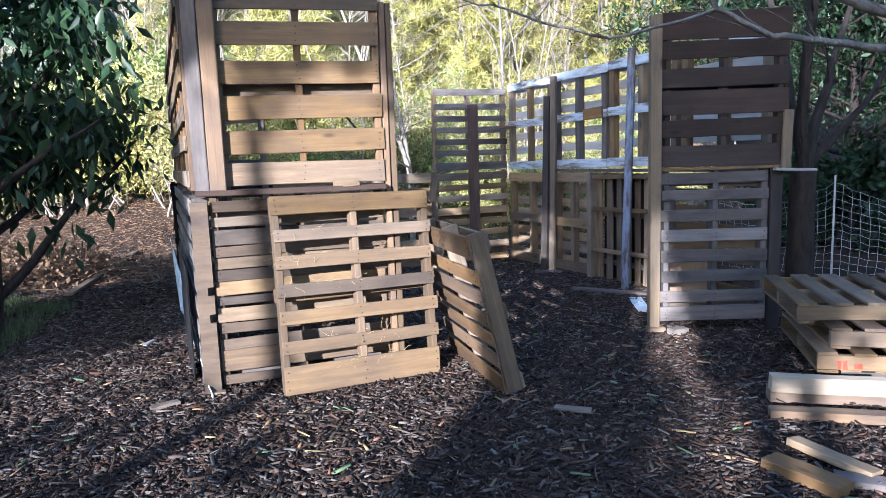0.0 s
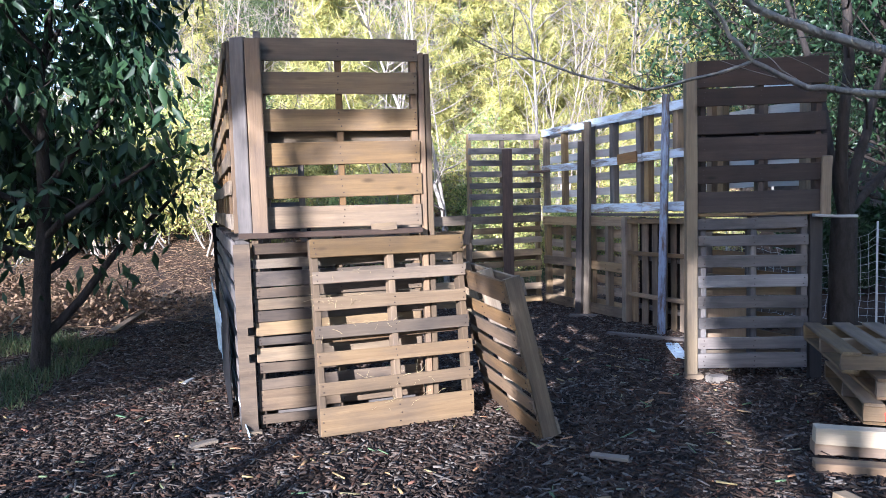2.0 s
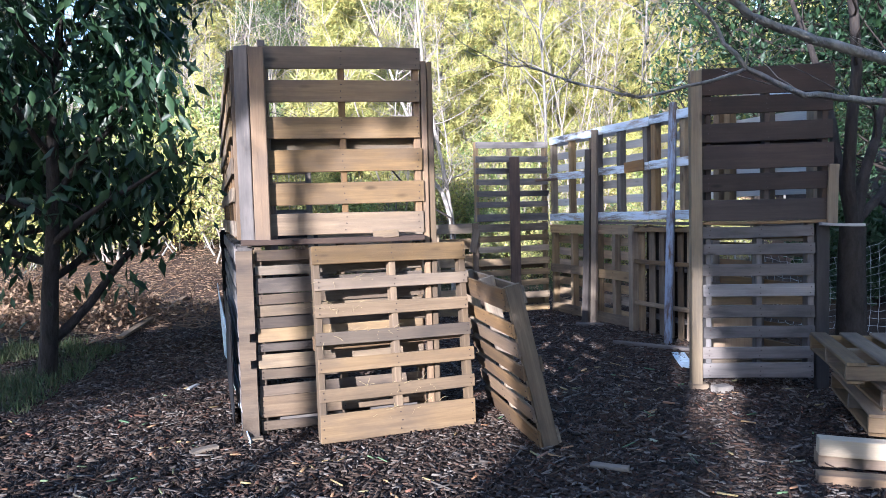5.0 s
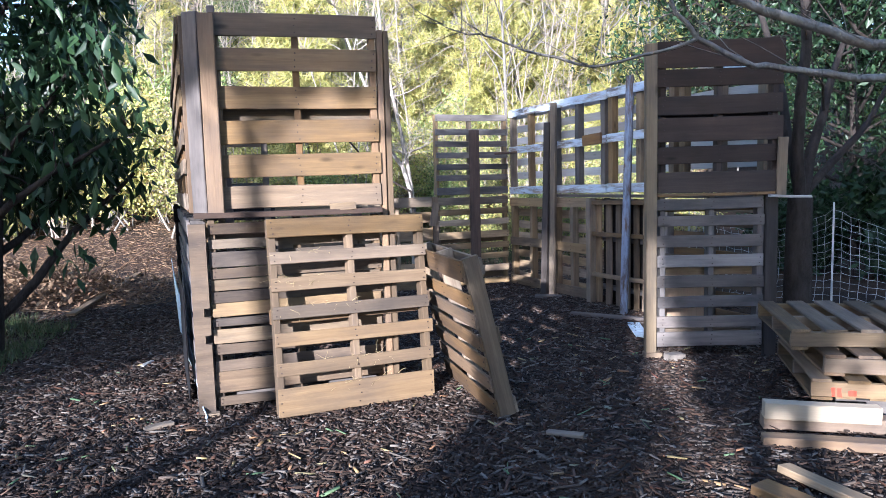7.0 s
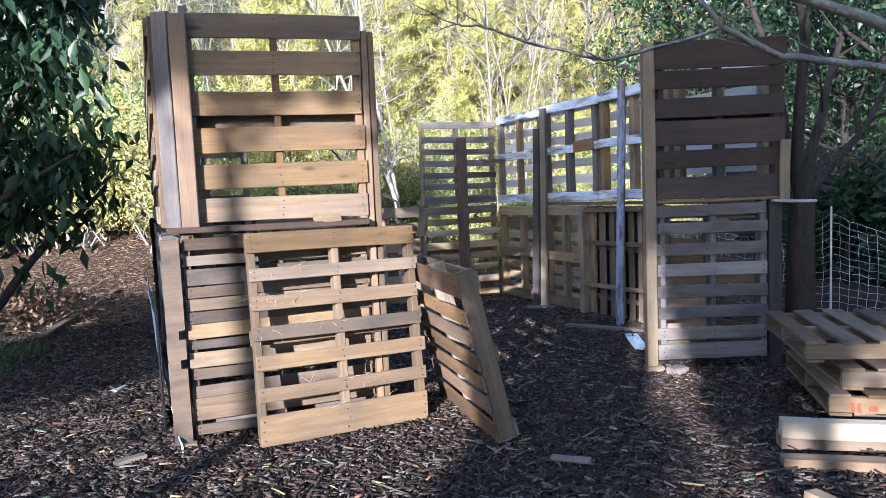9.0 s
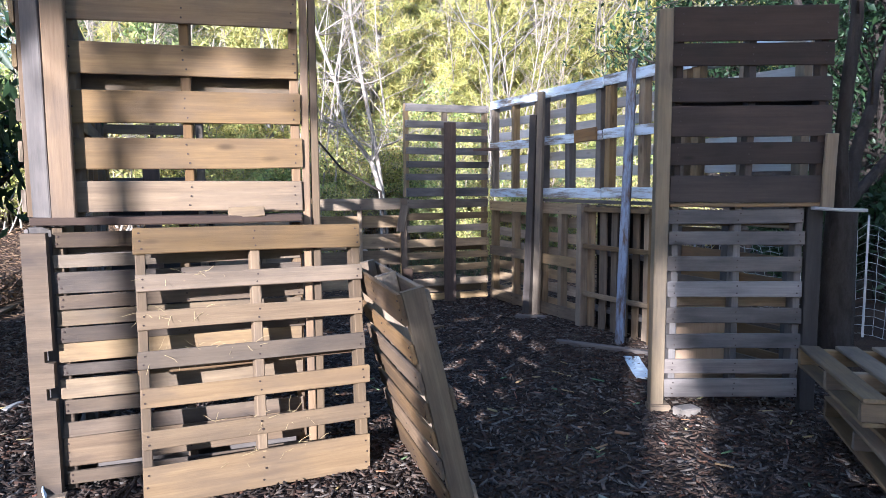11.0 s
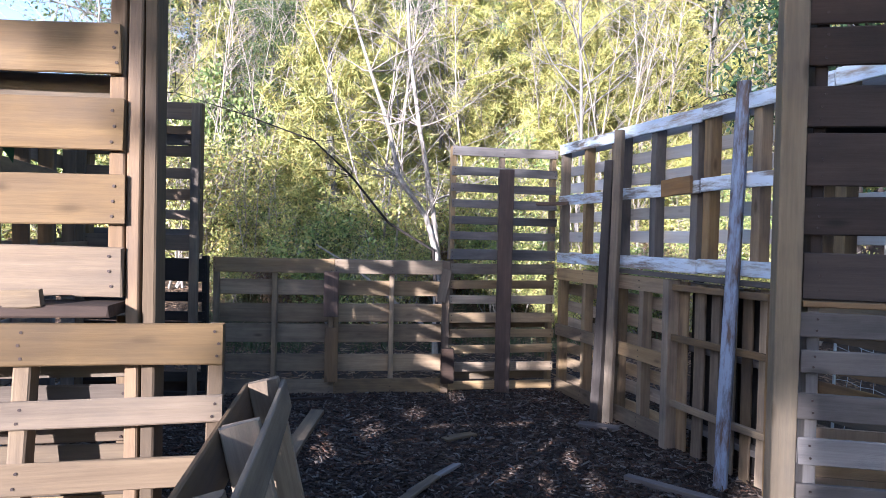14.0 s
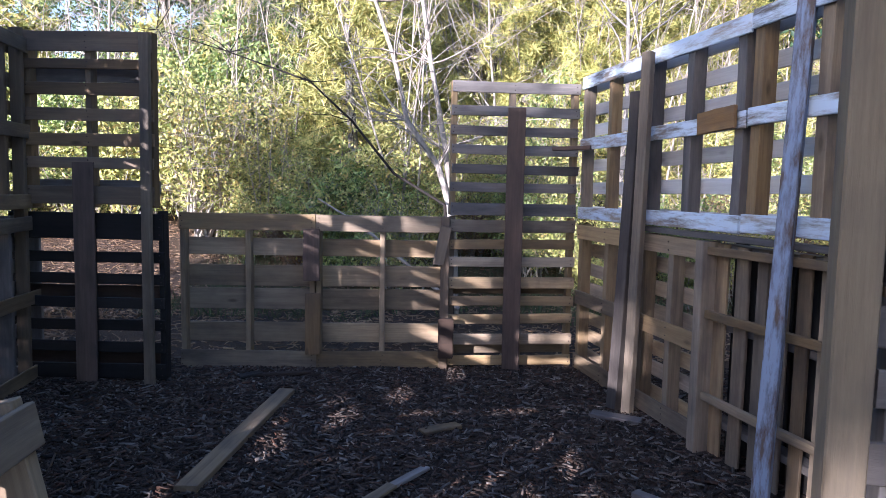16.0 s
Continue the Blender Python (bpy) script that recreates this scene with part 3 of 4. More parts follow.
timber("black_post", (3.57, 3.43, 0.02), (3.655, 3.47, 2.11), 0.085, 0.06, CHAR, "blackened post leaning on the side wall", face=(-0.8, -0.5, 0), seed=49)
timber("brace_post", (3.645, 3.36, 0.0), (3.665, 3.30, 2.33), 0.075, 0.045, AGED, "weathered stud braced against the side wall", face=(-0.8, -0.5, 0), seed=50)
timber("whitewashed_post", (3.885, 1.985, 0.0), (4.035, 2.13, 2.46), 0.075, 0.045, PEELING, "stud with peeling white paint leaning on the side wall", face=(-0.7, -0.7, 0), seed=51)
timber("patch_board", C + ur * 1.66 + Vector((-0.045, 0, 1.845)), C + ur * 1.98 + Vector((-0.045, 0, 1.86)), 0.12, 0.022, TAN, "brown patch board nailed over the middle rail", "board", face=(-0.978, -0.21, 0), seed=52)
timber("foot_board", (3.40, 3.30, 0.02), (3.68, 3.16, 0.02), 0.10, 0.03, GREY, "short grey board under the black post", "board", face=(0, 0, 1), seed=53)

# ---- the pen: back wall ----
ub = Vector((1.03, 0.13, 0)).normalized()
B = Vector((2.445, 4.40, 0))
pallet(B + Vector((0, 0, 1.255)), ub, 1.03, 1.06, [(0.0, 0.10), (0.19, 0.265), (0.335, 0.41), (0.49, 0.565), (0.64, 0.715), (0.79, 0.87), (0.975, 1.06)], [(0.0, 0.09), (0.5, 0.57)], GREY, AGED, GREY, "weathered grey pallet fixed upright as upper back wall", seed=61, stringers=(0, 0.48, 1.0))
pallet(B, ub, 1.03, 1.24, [(0.03, 0.11), (0.20, 0.29), (0.37, 0.45), (0.52, 0.60), (0.66, 0.755), (0.84, 0.92), (0.98, 1.06), (1.12, 1.22)], [(0.1, 0.19), (0.6, 0.7)], LIGHTENED, LIGHTENED, AGED, "weathered brown pallet standing as lower back wall, patched with sun", seed=62, stringers=(0, 0.5, 1.0))
timber("brace_board", (2.955, 4.345, 0.02), (2.955, 4.33, 2.10), 0.14, 0.022, UMBER, "dark upright brace board on the back wall", "board", seed=63)
timber("shelf_lath", (3.25, 4.36, 1.79), (3.52, 4.24, 1.80), 0.03, 0.08, UMBER, "dark lath bridging the back wall's corner", "lath", seed=64)
RAIL3 = [(0.0, 0.14), (1.11, 1.24)]
DECK7 = [(0.19, 0.35), (0.46, 0.63), (0.65, 0.82), (0.90, 1.04)]
pallet((1.385, 4.32, 0.0), (1, 0.07, 0), 1.055, 1.23, RAIL3, DECK7, LIGHTENED, LIGHTENED, LIGHTENED, "weathered pallet standing as low back fence", seed=65)
pallet((0.31, 4.28, 0.0), (1, 0.03, 0), 1.07, 1.24, RAIL3, DECK7, AGED, LIGHTENED, LIGHTENED, "weathered pallet standing as low back fence", seed=66)
timber("brace_board", (1.365, 4.245, 0.72), (1.365, 4.245, 1.13), 0.13, 0.022, UMBER, "short dark brace board where two fence pallets meet", "board", seed=67)
timber("brace_board", (1.375, 4.245, 0.13), (1.375, 4.245, 0.62), 0.12, 0.022, TAN, "short brown brace board where two fence pallets meet", "board", seed=68)
timber("corner_stud", (2.41, 4.36, 0.0), (2.41, 4.36, 1.24), 0.07, 0.05, TAN, "tan stud between the back wall's pallets, sunlit", seed=69)
timber("gusset_board", (2.36, 4.325, 0.86), (2.42, 4.325, 1.16), 0.09, 0.02, FRESH, "slanting tan gusset board, sunlit", "board", seed=70)
worn_block("dark_block", (2.43, 4.27, 0.12), (0.12, 0.05, 0.32), 4, DARK, "dark wood block at the fence's joint", seed=71)

# ---- the pen: tall corner and the other side wall ----
L = Vector((-0.75, 3.85, 0))
ul = Vector((1.0, 0.0, 0))
pallet(L + Vector((0.13, 0, 1.28)), ul, 0.93, 1.25, [(0.02, 0.15), (0.28, 0.36), (0.44, 0.53), (0.62, 0.71), (0.80, 0.89), (0.98, 1.05), (1.10, 1.24)], [(0.1, 0.2), (0.9, 1.0)], TAN, FRESH, GREY, "tan pallet fixed upright above the tall corner, sunlit", seed=81)
# the corner's shade is put into this pallet's near-black colour
pallet(L, ul, 1.12, 1.26, [(0.02, 0.13), (0.22, 0.30), (0.38, 0.46), (0.55, 0.63), (0.72, 0.80), (0.88, 0.96), (1.05, 1.24)], [(0.1, 0.2), (0.6, 0.7)], BLACK, BLACK, DARK, "pallet standing at the tall corner, its shade put into near-black wood", seed=82)
timber("brace_stud", (-0.63, 3.77, 0.0), (-0.62, 3.78, 2.53), 0.085, 0.04, FRESH, "pale stud standing against the tall corner", seed=83)
timber("brace_stud", (-0.17, 3.76, 0.0), (-0.17, 3.78, 1.60), 0.15, 0.024, UMBER, "dark board standing against the tall corner", seed=84)
timber("brace_stud", (0.29, 3.76, 0.0), (0.29, 3.78, 2.50), 0.07, 0.04, AGED, "weathered stud standing against the tall corner", seed=85)
w0, w1 = Vector((-0.03, 0.10, 0)), Vector((-0.72, 4.0, 0))
us = (w0 - w1).normalized()
span = (w0 - w1).length
for k in range(4):
    at = w1 + us * (span / 4 * k)
    pallet(at + Vector((0, 0, 0.01)), us, span / 4 - 0.015, 1.21, even(8, 1.2, 0.10), [(0, 0.1), (0.55, 0.65), (1.1, 1.2)], GREY, GREY, AGED, "weathered grey pallet standing as lower side wall", seed=90 + k, nails=False)
    pallet(at + Vector((0, 0, 1.265)), us, span / 4 - 0.015, 1.20, [(0.02, 0.12), (0.25, 0.34), (0.42, 0.52), (0.66, 0.76), (0.85, 0.95), (1.09, 1.19)], [(0, 0.1), (0.5, 0.6), (1.1, 1.2)], AGED, TAN, AGED, "weathered pallet fixed upright as upper side wall", seed=95 + k, nails=False)


def ragged_sheet():
    """A thin sheet leaning along the side wall, its near edge torn and wavy."""
    rnd = random.Random(3)
    rows, cols = 40, 10
    verts, faces = [], []
    for j in range(rows + 1):
        f = j / rows
        near = Vector((0.03, -0.12, 0.0)).lerp(Vector((-0.40, 1.6, 0.70)), f)
        back = Vector((-0.62, 3.0, 0.0)).lerp(Vector((-0.66, 3.0, 0.72)), f)
        wave = 0.022 * math.sin(f * 55) + rnd.uniform(-0.015, 0.015)
        for i in range(cols + 1):
            g = i / cols
            p = near.lerp(back, g) + Vector((-0.012 * math.sin(g * 30) * (1 - f), wave * (1 - g) * 1.4, 0.0))
            verts.append(p)
    w = cols + 1
    faces = [(j * w + i, j * w + i + 1, (j + 1) * w + i + 1, (j + 1) * w + i) for j in range(rows) for i in range(cols)]
    ob = new("leaning_sheet", raw_mesh("leaning_sheet", verts, faces, SHEET, True))
    so = ob.modifiers.new("thick", "SOLIDIFY")
    so.thickness = 0.006
    tagged(ob, "pale blue ragged sheet leaning along the side wall", "sheet")


ragged_sheet()
timber("black_tarp", (-0.125, 0.28, 0.39), (-0.36, 1.55, 0.42), 0.74, 0.008, TARP, "black plastic tarp hanging on the side wall", "tarp", face=(-1, -0.18, 0), seed=99)

# ---- on the ground ----
timber("loose_plank", (1.33, 3.60, 0.03), (1.24, 2.05, 0.03), 0.11, 0.035, AGED, "weathered plank lying on the mulch", "plank", face=(0, 0, 1), seed=101)
timber("loose_stud", (3.36, 2.12, 0.025), (3.92, 1.56, 0.025), 0.06, 0.045, GREY, "grey stud lying on the mulch", "plank", face=(0, 0, 1), seed=102)
timber("blue_board", (3.74, 1.52, 0.02), (3.54, 0.96, 0.02), 0.12, 0.012, SHEET, "pale blue scrap of sheet on the mulch", "scrap", face=(0, 0, 1), seed=103)
timber("path_stick", (-1.95, 3.95, 0.04), (-2.05, 7.8, 0.04), 0.09, 0.03, TAN, "long pale stick lying beside the path", "stick", face=(0, 0, 1), seed=104)
for k, (x, y, ln, wd, turn, mat, lab) in enumerate(((-0.24, -0.16, 0.16, 0.07, 25, AGED, "pale wood offcut on the mulch"), (2.0, -0.95, 0.20, 0.06, -35, AGED, "brown wood offcut on the mulch"),
        (2.42, 2.95, 0.26, 0.09, 30, AGED, "splintered board end on the mulch"), (2.05, 1.9, 0.6, 0.06, 60, AGED, "rotten length of wood on the mulch"), (2.2, 2.15, 0.55, 0.05, 55, GREY, "rotten length of wood on the mulch"),
        (-0.62, 1.4, 0.14, 0.04, 70, PALEWOOD, "small pale offcut on the mulch"), (1.15, 4.05, 0.5, 0.07, 12, DARK, "dark scrap board at the fence's foot"), (0.95, 4.0, 0.18, 0.1, 40, BLACK, "dark wood block at the fence's foot"))):
    c, s = math.cos(radians(turn)) * ln / 2, math.sin(radians(turn)) * ln / 2
    timber("wood_scrap", (x - c, y - s, 0.02), (x + c, y + s, 0.024), wd, 0.02, mat, lab, "scrap", face=(0, 0.05, 1), seed=110 + k, group="wood scraps")


# ---- the stack of pallets ----
def flat_pallet(at, turn, w, d, label, seed, woods, tilt=0.0, n=7):
    """A pallet lying flat: boards along its local y, stringers along x."""
    rnd = random.Random(seed)
    root = tagged(new("pallet"), label, "pallet", "stacked pallets")
    root.matrix_basis = pose(*at, 0, tilt, turn)
    for f in (0, 0.5, 1):
        y = f * (d - 0.04)
        part("stringer", plank_mesh(w, 0.085, 0.04, woods[1], rnd), root, Matrix.Translation((0, y, 0.018)))
    for n_, z, width in ((n, 0.104, 0.11), (3, 0.0, 0.1)):
        for i in range(n_):
            x = i * (w - width) / (n_ - 1)
            me = plank_mesh(d + rnd.uniform(-0.01, 0.015), width + rnd.uniform(-0.012, 0.012), 0.018, woods[0], rnd)
            part("board", me, root, Matrix(((0, 0, 1, x), (1, 0, 0, rnd.uniform(-0.01, 0.01)), (0, 1, 0, z), (0, 0, 0, 1))))
    return root


flat_pallet((3.60, -1.10, 0.005), -27, 1.15, 0.98, "grey pallet lying at the bottom of the stack", 121, (AGED, GREY))
marked = flat_pallet((3.42, -1.12, 0.13), -29, 1.2, 0.98, "pale pallet in the stack, marked with red paint", 122, (FRESH, FRESH))
for k, (y, z, w, h) in enumerate(((0.10, 0.022, 0.05, 0.05), (0.19, 0.03, 0.03, 0.03))):
    part("paint_mark", plank_mesh(w, h, 0.002, RED, random.Random(k), 0.008), marked, Matrix.Translation((y, -0.0025, z)), "smear of red paint")
flat_pallet((3.52, -1.10, 0.255), -27, 1.15, 0.90, "tan pallet in the stack", 123, (TAN, FRESH), 0.6)
flat_pallet((3.40, -0.98, 0.385), -27, 1.2, 0.95, "weathered pallet lying on top of the stack", 124, (AGED, AGED), -1.0)
timber("pale_beam", (3.08, -1.16, 0.125), (3.58, -1.42, 0.125), 0.08, 0.09, CREAM, "fresh pale beam lying beside the pallet stack, sunlit", "beam", face=(0, 0, 1), seed=131)
timber("pale_beam", (3.10, -1.12, 0.045), (3.85, -1.47, 0.045), 0.10, 0.08, TAN, "tan beam lying beside the pallet stack", "beam", face=(0, 0, 1), seed=132)
timber("pale_beam", (2.94, -1.33, 0.03), (3.70, -1.72, 0.03), 0.09, 0.05, TAN, "tan board lying beside the pallet stack", "beam", face=(0, 0, 1), seed=133)
timber("wood_offcut", (2.78, -1.68, 0.045), (2.88, -2.05, 0.03), 0.09, 0.035, LIGHTENED, "pale offcut lying on the mulch", "scrap", face=(0.1, 0, 1), seed=134, group="offcuts by the stack")
timber("wood_offcut", (2.56, -1.80, 0.03), (2.66, -2.12, 0.03), 0.12, 0.05, TAN, "offcut with a yellow-green sawn edge", "scrap", face=(0, 0, 1), seed=135, group="offcuts by the stack")
timber("wood_offcut", (2.72, -2.0, 0.02), (2.98, -2.2, 0.02), 0.10, 0.03, GREY, "grey offcut lying on the mulch", "scrap", face=(0, 0, 1), seed=136, group="offcuts by the stack")


# ---- plants ----
def tube(points, radii, sides=6):
    """Verts and quads of a tapered round limb along points."""
    pts = [Vector(p) for p in points]
    verts, faces = [], []
    for i, p in enumerate(pts):
        d = (pts[min(i + 1, len(pts) - 1)] - pts[max(i - 1, 0)]).normalized()
        s = d.cross(Vector((0.3, 0.9, 0.2))).normalized()
        q = d.cross(s)
        for k in range(sides):
            a = k * 2 * math.pi / sides
            verts.append(p + (s * math.cos(a) + q * math.sin(a)) * radii[i])
    for i in range(len(pts) - 1):
        for k in range(sides):
            b = i * sides
            faces.append((b + k, b + (k + 1) % sides, b + sides + (k + 1) % sides, b + sides + k))
    return verts, faces


def limbs_mesh(name, limbs, material):
    verts, faces = [], []
    for points, radii, sides in limbs:
        v, f = tube(points, radii, sides)
        n = len(verts)
        verts += v
        faces += [tuple(i + n for i in q) for q in f]
    return raw_mesh(name, verts, faces, material, True)


def wander(rnd, start, way, length, r0, r1, bits=6, wobble=0.18, lift=0.0):
    p, d = Vector(start), Vector(way).normalized()
    pts, rad = [p.copy()], [r0]
    for i in range(bits):
        d = (d + Vector([rnd.uniform(-wobble, wobble) for _ in range(3)]) + Vector((0, 0, lift))).normalized()
        p = p + d * (length / bits)
        pts.append(p.copy())
        rad.append(r0 + (r1 - r0) * (i + 1) / bits)
    return pts, rad


def branching(rnd, height, radius, boughs, spread, twigs=5, first=0.3, lean=(0, 0, 1), bough_len=0.45, lift=0.08):
    """Limbs of a whole tree and the ends at which its leaves hang."""
    trunk = wander(rnd, (0, 0, -0.05), lean, height, radius, radius * 0.25, 9, 0.07, 0.03)
    limbs, ends = [(*trunk, 8)], []
    for i in range(boughs):
        f = first + (1 - first) * (i + rnd.random()) / boughs
        k = f * (len(trunk[0]) - 1)
        j = min(int(k), len(trunk[0]) - 2)
        p = trunk[0][j].lerp(trunk[0][j + 1], k - j)
        a = i * 2.4 + rnd.uniform(-0.5, 0.5)
        r = (trunk[1][j] * 0.55)
        b = wander(rnd, p, (math.cos(a) * spread, math.sin(a) * spread, rnd.uniform(0.1, 0.8)), height * bough_len * (1.1 - 0.5 * f) * rnd.uniform(0.7, 1.2), r, r * 0.25, 6, 0.25, lift)
        limbs.append((*b, 5))
        for t in range(twigs):
            q = b[0][rnd.randint(2, len(b[0]) - 1)]
            tw = wander(rnd, q, [rnd.uniform(-1, 1), rnd.uniform(-1, 1), rnd.uniform(-0.3, 0.8)], height * 0.13 * rnd.uniform(0.6, 1.4), r * 0.28, r * 0.10, 4, 0.3)
            limbs.append((*tw, 3))
            ends += tw[0][1:]
        ends += b[0][3:]
    return limbs, ends


def leaf_mesh(name, centres, per, spread, size, material, seed, droop=0.3, slim=0.42):
    """Folded pointed leaves scattered round the given places."""
    g = np.random.default_rng(seed)
    c = np.repeat(np.array([tuple(p) for p in centres]), per, 0)
    n = len(c)
    c = c + g.normal(0, 1, (n, 3)) * np.array(spread)
    L = size * g.uniform(0.6, 1.25, n)
    d = g.normal(0, 1, (n, 3))
    d[:, 2] -= droop * 2
    d /= np.linalg.norm(d, axis=1)[:, None]
    s = np.cross(d, g.normal(0, 1, (n, 3)))
    s /= np.linalg.norm(s, axis=1)[:, None] + 1e-6
    q = np.cross(d, s)
    mid = c + d * (L * 0.45)[:, None]
    half = (L * slim * 0.5)[:, None]
    v = np.stack([c, mid + s * half + q * half * 0.4, c + d * L[:, None], mid - s * half + q * half * 0.4], 1).reshape(-1, 3)
    b = np.arange(n)[:, None] * 4
    f = np.concatenate([b + np.array((0, 1, 2)), b + np.array((0, 2, 3))], 1).reshape(-1, 3)
    return many_mesh(name, v, f, material)


def needle_mesh(name, centres, per, length, material, seed, width=0.006, spread=0.05):
    """Tufts of long needles at the given places."""
    g = np.random.default_rng(seed)
    c = np.repeat(np.array([tuple(p) for p in centres]), per, 0)
    n = len(c)
    c = c + g.normal(0, spread, (n, 3))
    d = g.normal(0, 1, (n, 3))
    d[:, 2] += 0.3
    d /= np.linalg.norm(d, axis=1)[:, None]
    s = np.cross(d, g.normal(0, 1, (n, 3)))
    s /= np.linalg.norm(s, axis=1)[:, None] + 1e-6
    L = (length * g.uniform(0.6, 1.2, n))[:, None]
    v = np.stack([c - s * width, c + s * width, c + d * L], 1).reshape(-1, 3)
    return many_mesh(name, v, np.arange(n * 3).reshape(-1, 3), material)


def tree(name, limbs, bark_mat, crown, label, category="tree", group="", crown_name="crown", split=False):
    root = tagged(new(name), label, category, group)
    if split:
        part("trunk", limbs_mesh("trunk", limbs[:1], bark_mat), root)
        for limb in limbs[1:]:
            if limb[2] >= 5:
                part("branch", limbs_mesh("branch", [limb], bark_mat), root)
        tagged(part("twig_mass", limbs_mesh("twig_mass", [b for b in limbs[1:] if b[2] < 5], bark_mat), root), kind="stuff")
    else:
        part("trunk" if category == "tree" else "stem", limbs_mesh("trunk", limbs, bark_mat), root)
    if crown:
        part(crown_name, crown, root)
    return root


rnd = random.Random(21)
# broadleaved evergreen beside the path
def path_tree():
    r = random.Random(4)
    limbs, ends = branching(r, 4.6, 0.10, 18, 1.0, 7, 0.22, (0.10, -0.05, 1), 0.48, 0.02)
    fork = wander(r, (0.02, 0, 0.35), (0.75, -0.25, 0.8), 2.2, 0.06, 0.02, 7, 0.2, 0.03)
    limbs.append((*fork, 6))
    ends += fork[0][3:]
    ob = tree("leafy_tree", limbs, BARK_DARK, leaf_mesh("crown", ends, 13, (0.16, 0.16, 0.2), 0.21, LEAF_DARK, 5, 0.75, 0.36), "dark-leaved evergreen tree standing beside the path", split=True)
    ob.matrix_basis = pose(-2.05, 2.2, 0, 0, 0, 40) @ Matrix.Scale(0.82, 4)
    near = copy_thing(ob, pose(-3.3, 2.9, 0, 0, 0, 200))
    tagged(near, "dark-leaved evergreen tree hanging over the mulch")


path_tree()


def shrub_kind(seed, height, material, label, leaf=0.06, per=22, stems=9, needles=False, bark_mat=BARK_GREY, spread=0.16):
    r = random.Random(seed)
    limbs, ends = [], []
    for i in range(stems):
        a = r.uniform(0, 6.28)
        st = wander(r, (r.uniform(-0.25, 0.25), r.uniform(-0.25, 0.25), -0.05), (math.cos(a) * 0.55, math.sin(a) * 0.55, 1), height * r.uniform(0.6, 1.05), 0.018 * height / 2, 0.004, 8, 0.18, 0.06)
        limbs.append((*st, 4))
        for p in st[0][2:]:
            for k in range(3):
                tw = wander(r, p, [r.uniform(-1, 1), r.uniform(-1, 1), r.uniform(0, 0.8)], height * 0.2, 0.006, 0.002, 3, 0.3)
                limbs.append((*tw, 3))
                ends += tw[0][1:]
    crown = needle_mesh("crown", ends, per, leaf, material, seed, 0.005, spread * 0.5) if needles else leaf_mesh("crown", r.sample(ends, len(ends) // 3), per * 4, (spread * 0.6,) * 3, leaf * 1.3, material, seed, 0.1)
    return tree("shrub", limbs, bark_mat, crown, label, "shrub", "shrubs behind the pen")


def pine_kind(seed, height, label):
    r = random.Random(seed)
    limbs, ends = [], []
    trunk = wander(r, (0, 0, -0.1), (0, 0, 1), height, 0.02 * height, 0.01, 10, 0.04, 0.04)
    limbs.append((*trunk, 7))
    for i in range(46):
        f = 0.12 + 0.86 * i / 46
        k = f * 10
        j = min(int(k), 9)
        p = trunk[0][j].lerp(trunk[0][j + 1], k - j)
        a = i * 2.4
        b = wander(r, p, (math.cos(a), math.sin(a), 0.25), height * 0.33 * (1.12 - f) * r.uniform(0.7, 1.2), 0.012, 0.004, 6, 0.15, 0.05)
        limbs.append((*b, 4))
        ends += b[0][2:]
        for q in b[0][2:]:
            for _ in range(2):
                ends.append(q + Vector((r.uniform(-0.2, 0.2), r.uniform(-0.2, 0.2), r.uniform(-0.05, 0.2))))
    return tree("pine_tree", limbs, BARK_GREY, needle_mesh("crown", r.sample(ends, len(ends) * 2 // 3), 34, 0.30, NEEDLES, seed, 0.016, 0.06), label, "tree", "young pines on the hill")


def bare_kind(seed, height, label, mat=BARK_PALE, spread=0.8, boughs=14, radius=0.035):
    r = random.Random(seed)
    limbs, ends = branching(r, height, radius, boughs, spread, 8, 0.3, (r.uniform(-0.15, 0.15), 0, 1), 0.42, 0.05)
    for p in list(ends)[::2]:
        tw = wander(r, p, [r.uniform(-1, 1), r.uniform(-1, 1), r.uniform(-0.2, 0.8)], 0.35, 0.004, 0.0015, 3, 0.35)
        limbs.append((*tw, 3))
    return tree("bare_tree", limbs, mat, None, label, "tree", "bare trees behind the pen")


def put(ob, x, y, turn=0.0, size=1.0, first=False):
    m = pose(x, y, rise(x, y), 0, 0, turn) @ Matrix.Scale(size, 4)
    if first:
        ob.matrix_basis = m
        return ob
    o = copy_thing(ob, pose(0, 0, 0))
    o.matrix_basis = m
    return o


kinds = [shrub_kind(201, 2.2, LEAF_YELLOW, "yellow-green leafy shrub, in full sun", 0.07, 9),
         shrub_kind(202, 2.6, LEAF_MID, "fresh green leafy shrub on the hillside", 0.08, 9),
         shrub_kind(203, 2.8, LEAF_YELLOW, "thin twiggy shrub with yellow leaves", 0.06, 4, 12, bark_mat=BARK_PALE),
         shrub_kind(204, 1.5, DRY, "dry brown shrub, almost bare", 0.06, 4, 12, bark_mat=BARK_GREY)]
pines = [pine_kind(211, 5.0, "young yellow-green pine, sunlit"), pine_kind(212, 7.5, "tall yellow-green pine, sunlit")]
bares = [bare_kind(221, 5.5, "slender bare tree with pale bark"), bare_kind(222, 7.0, "bare pale-barked tree with fine twigs", boughs=18), bare_kind(223, 8.5, "tall bare tree with grey bark", BARK_GREY, 0.6, 20, 0.05)]
used = set()


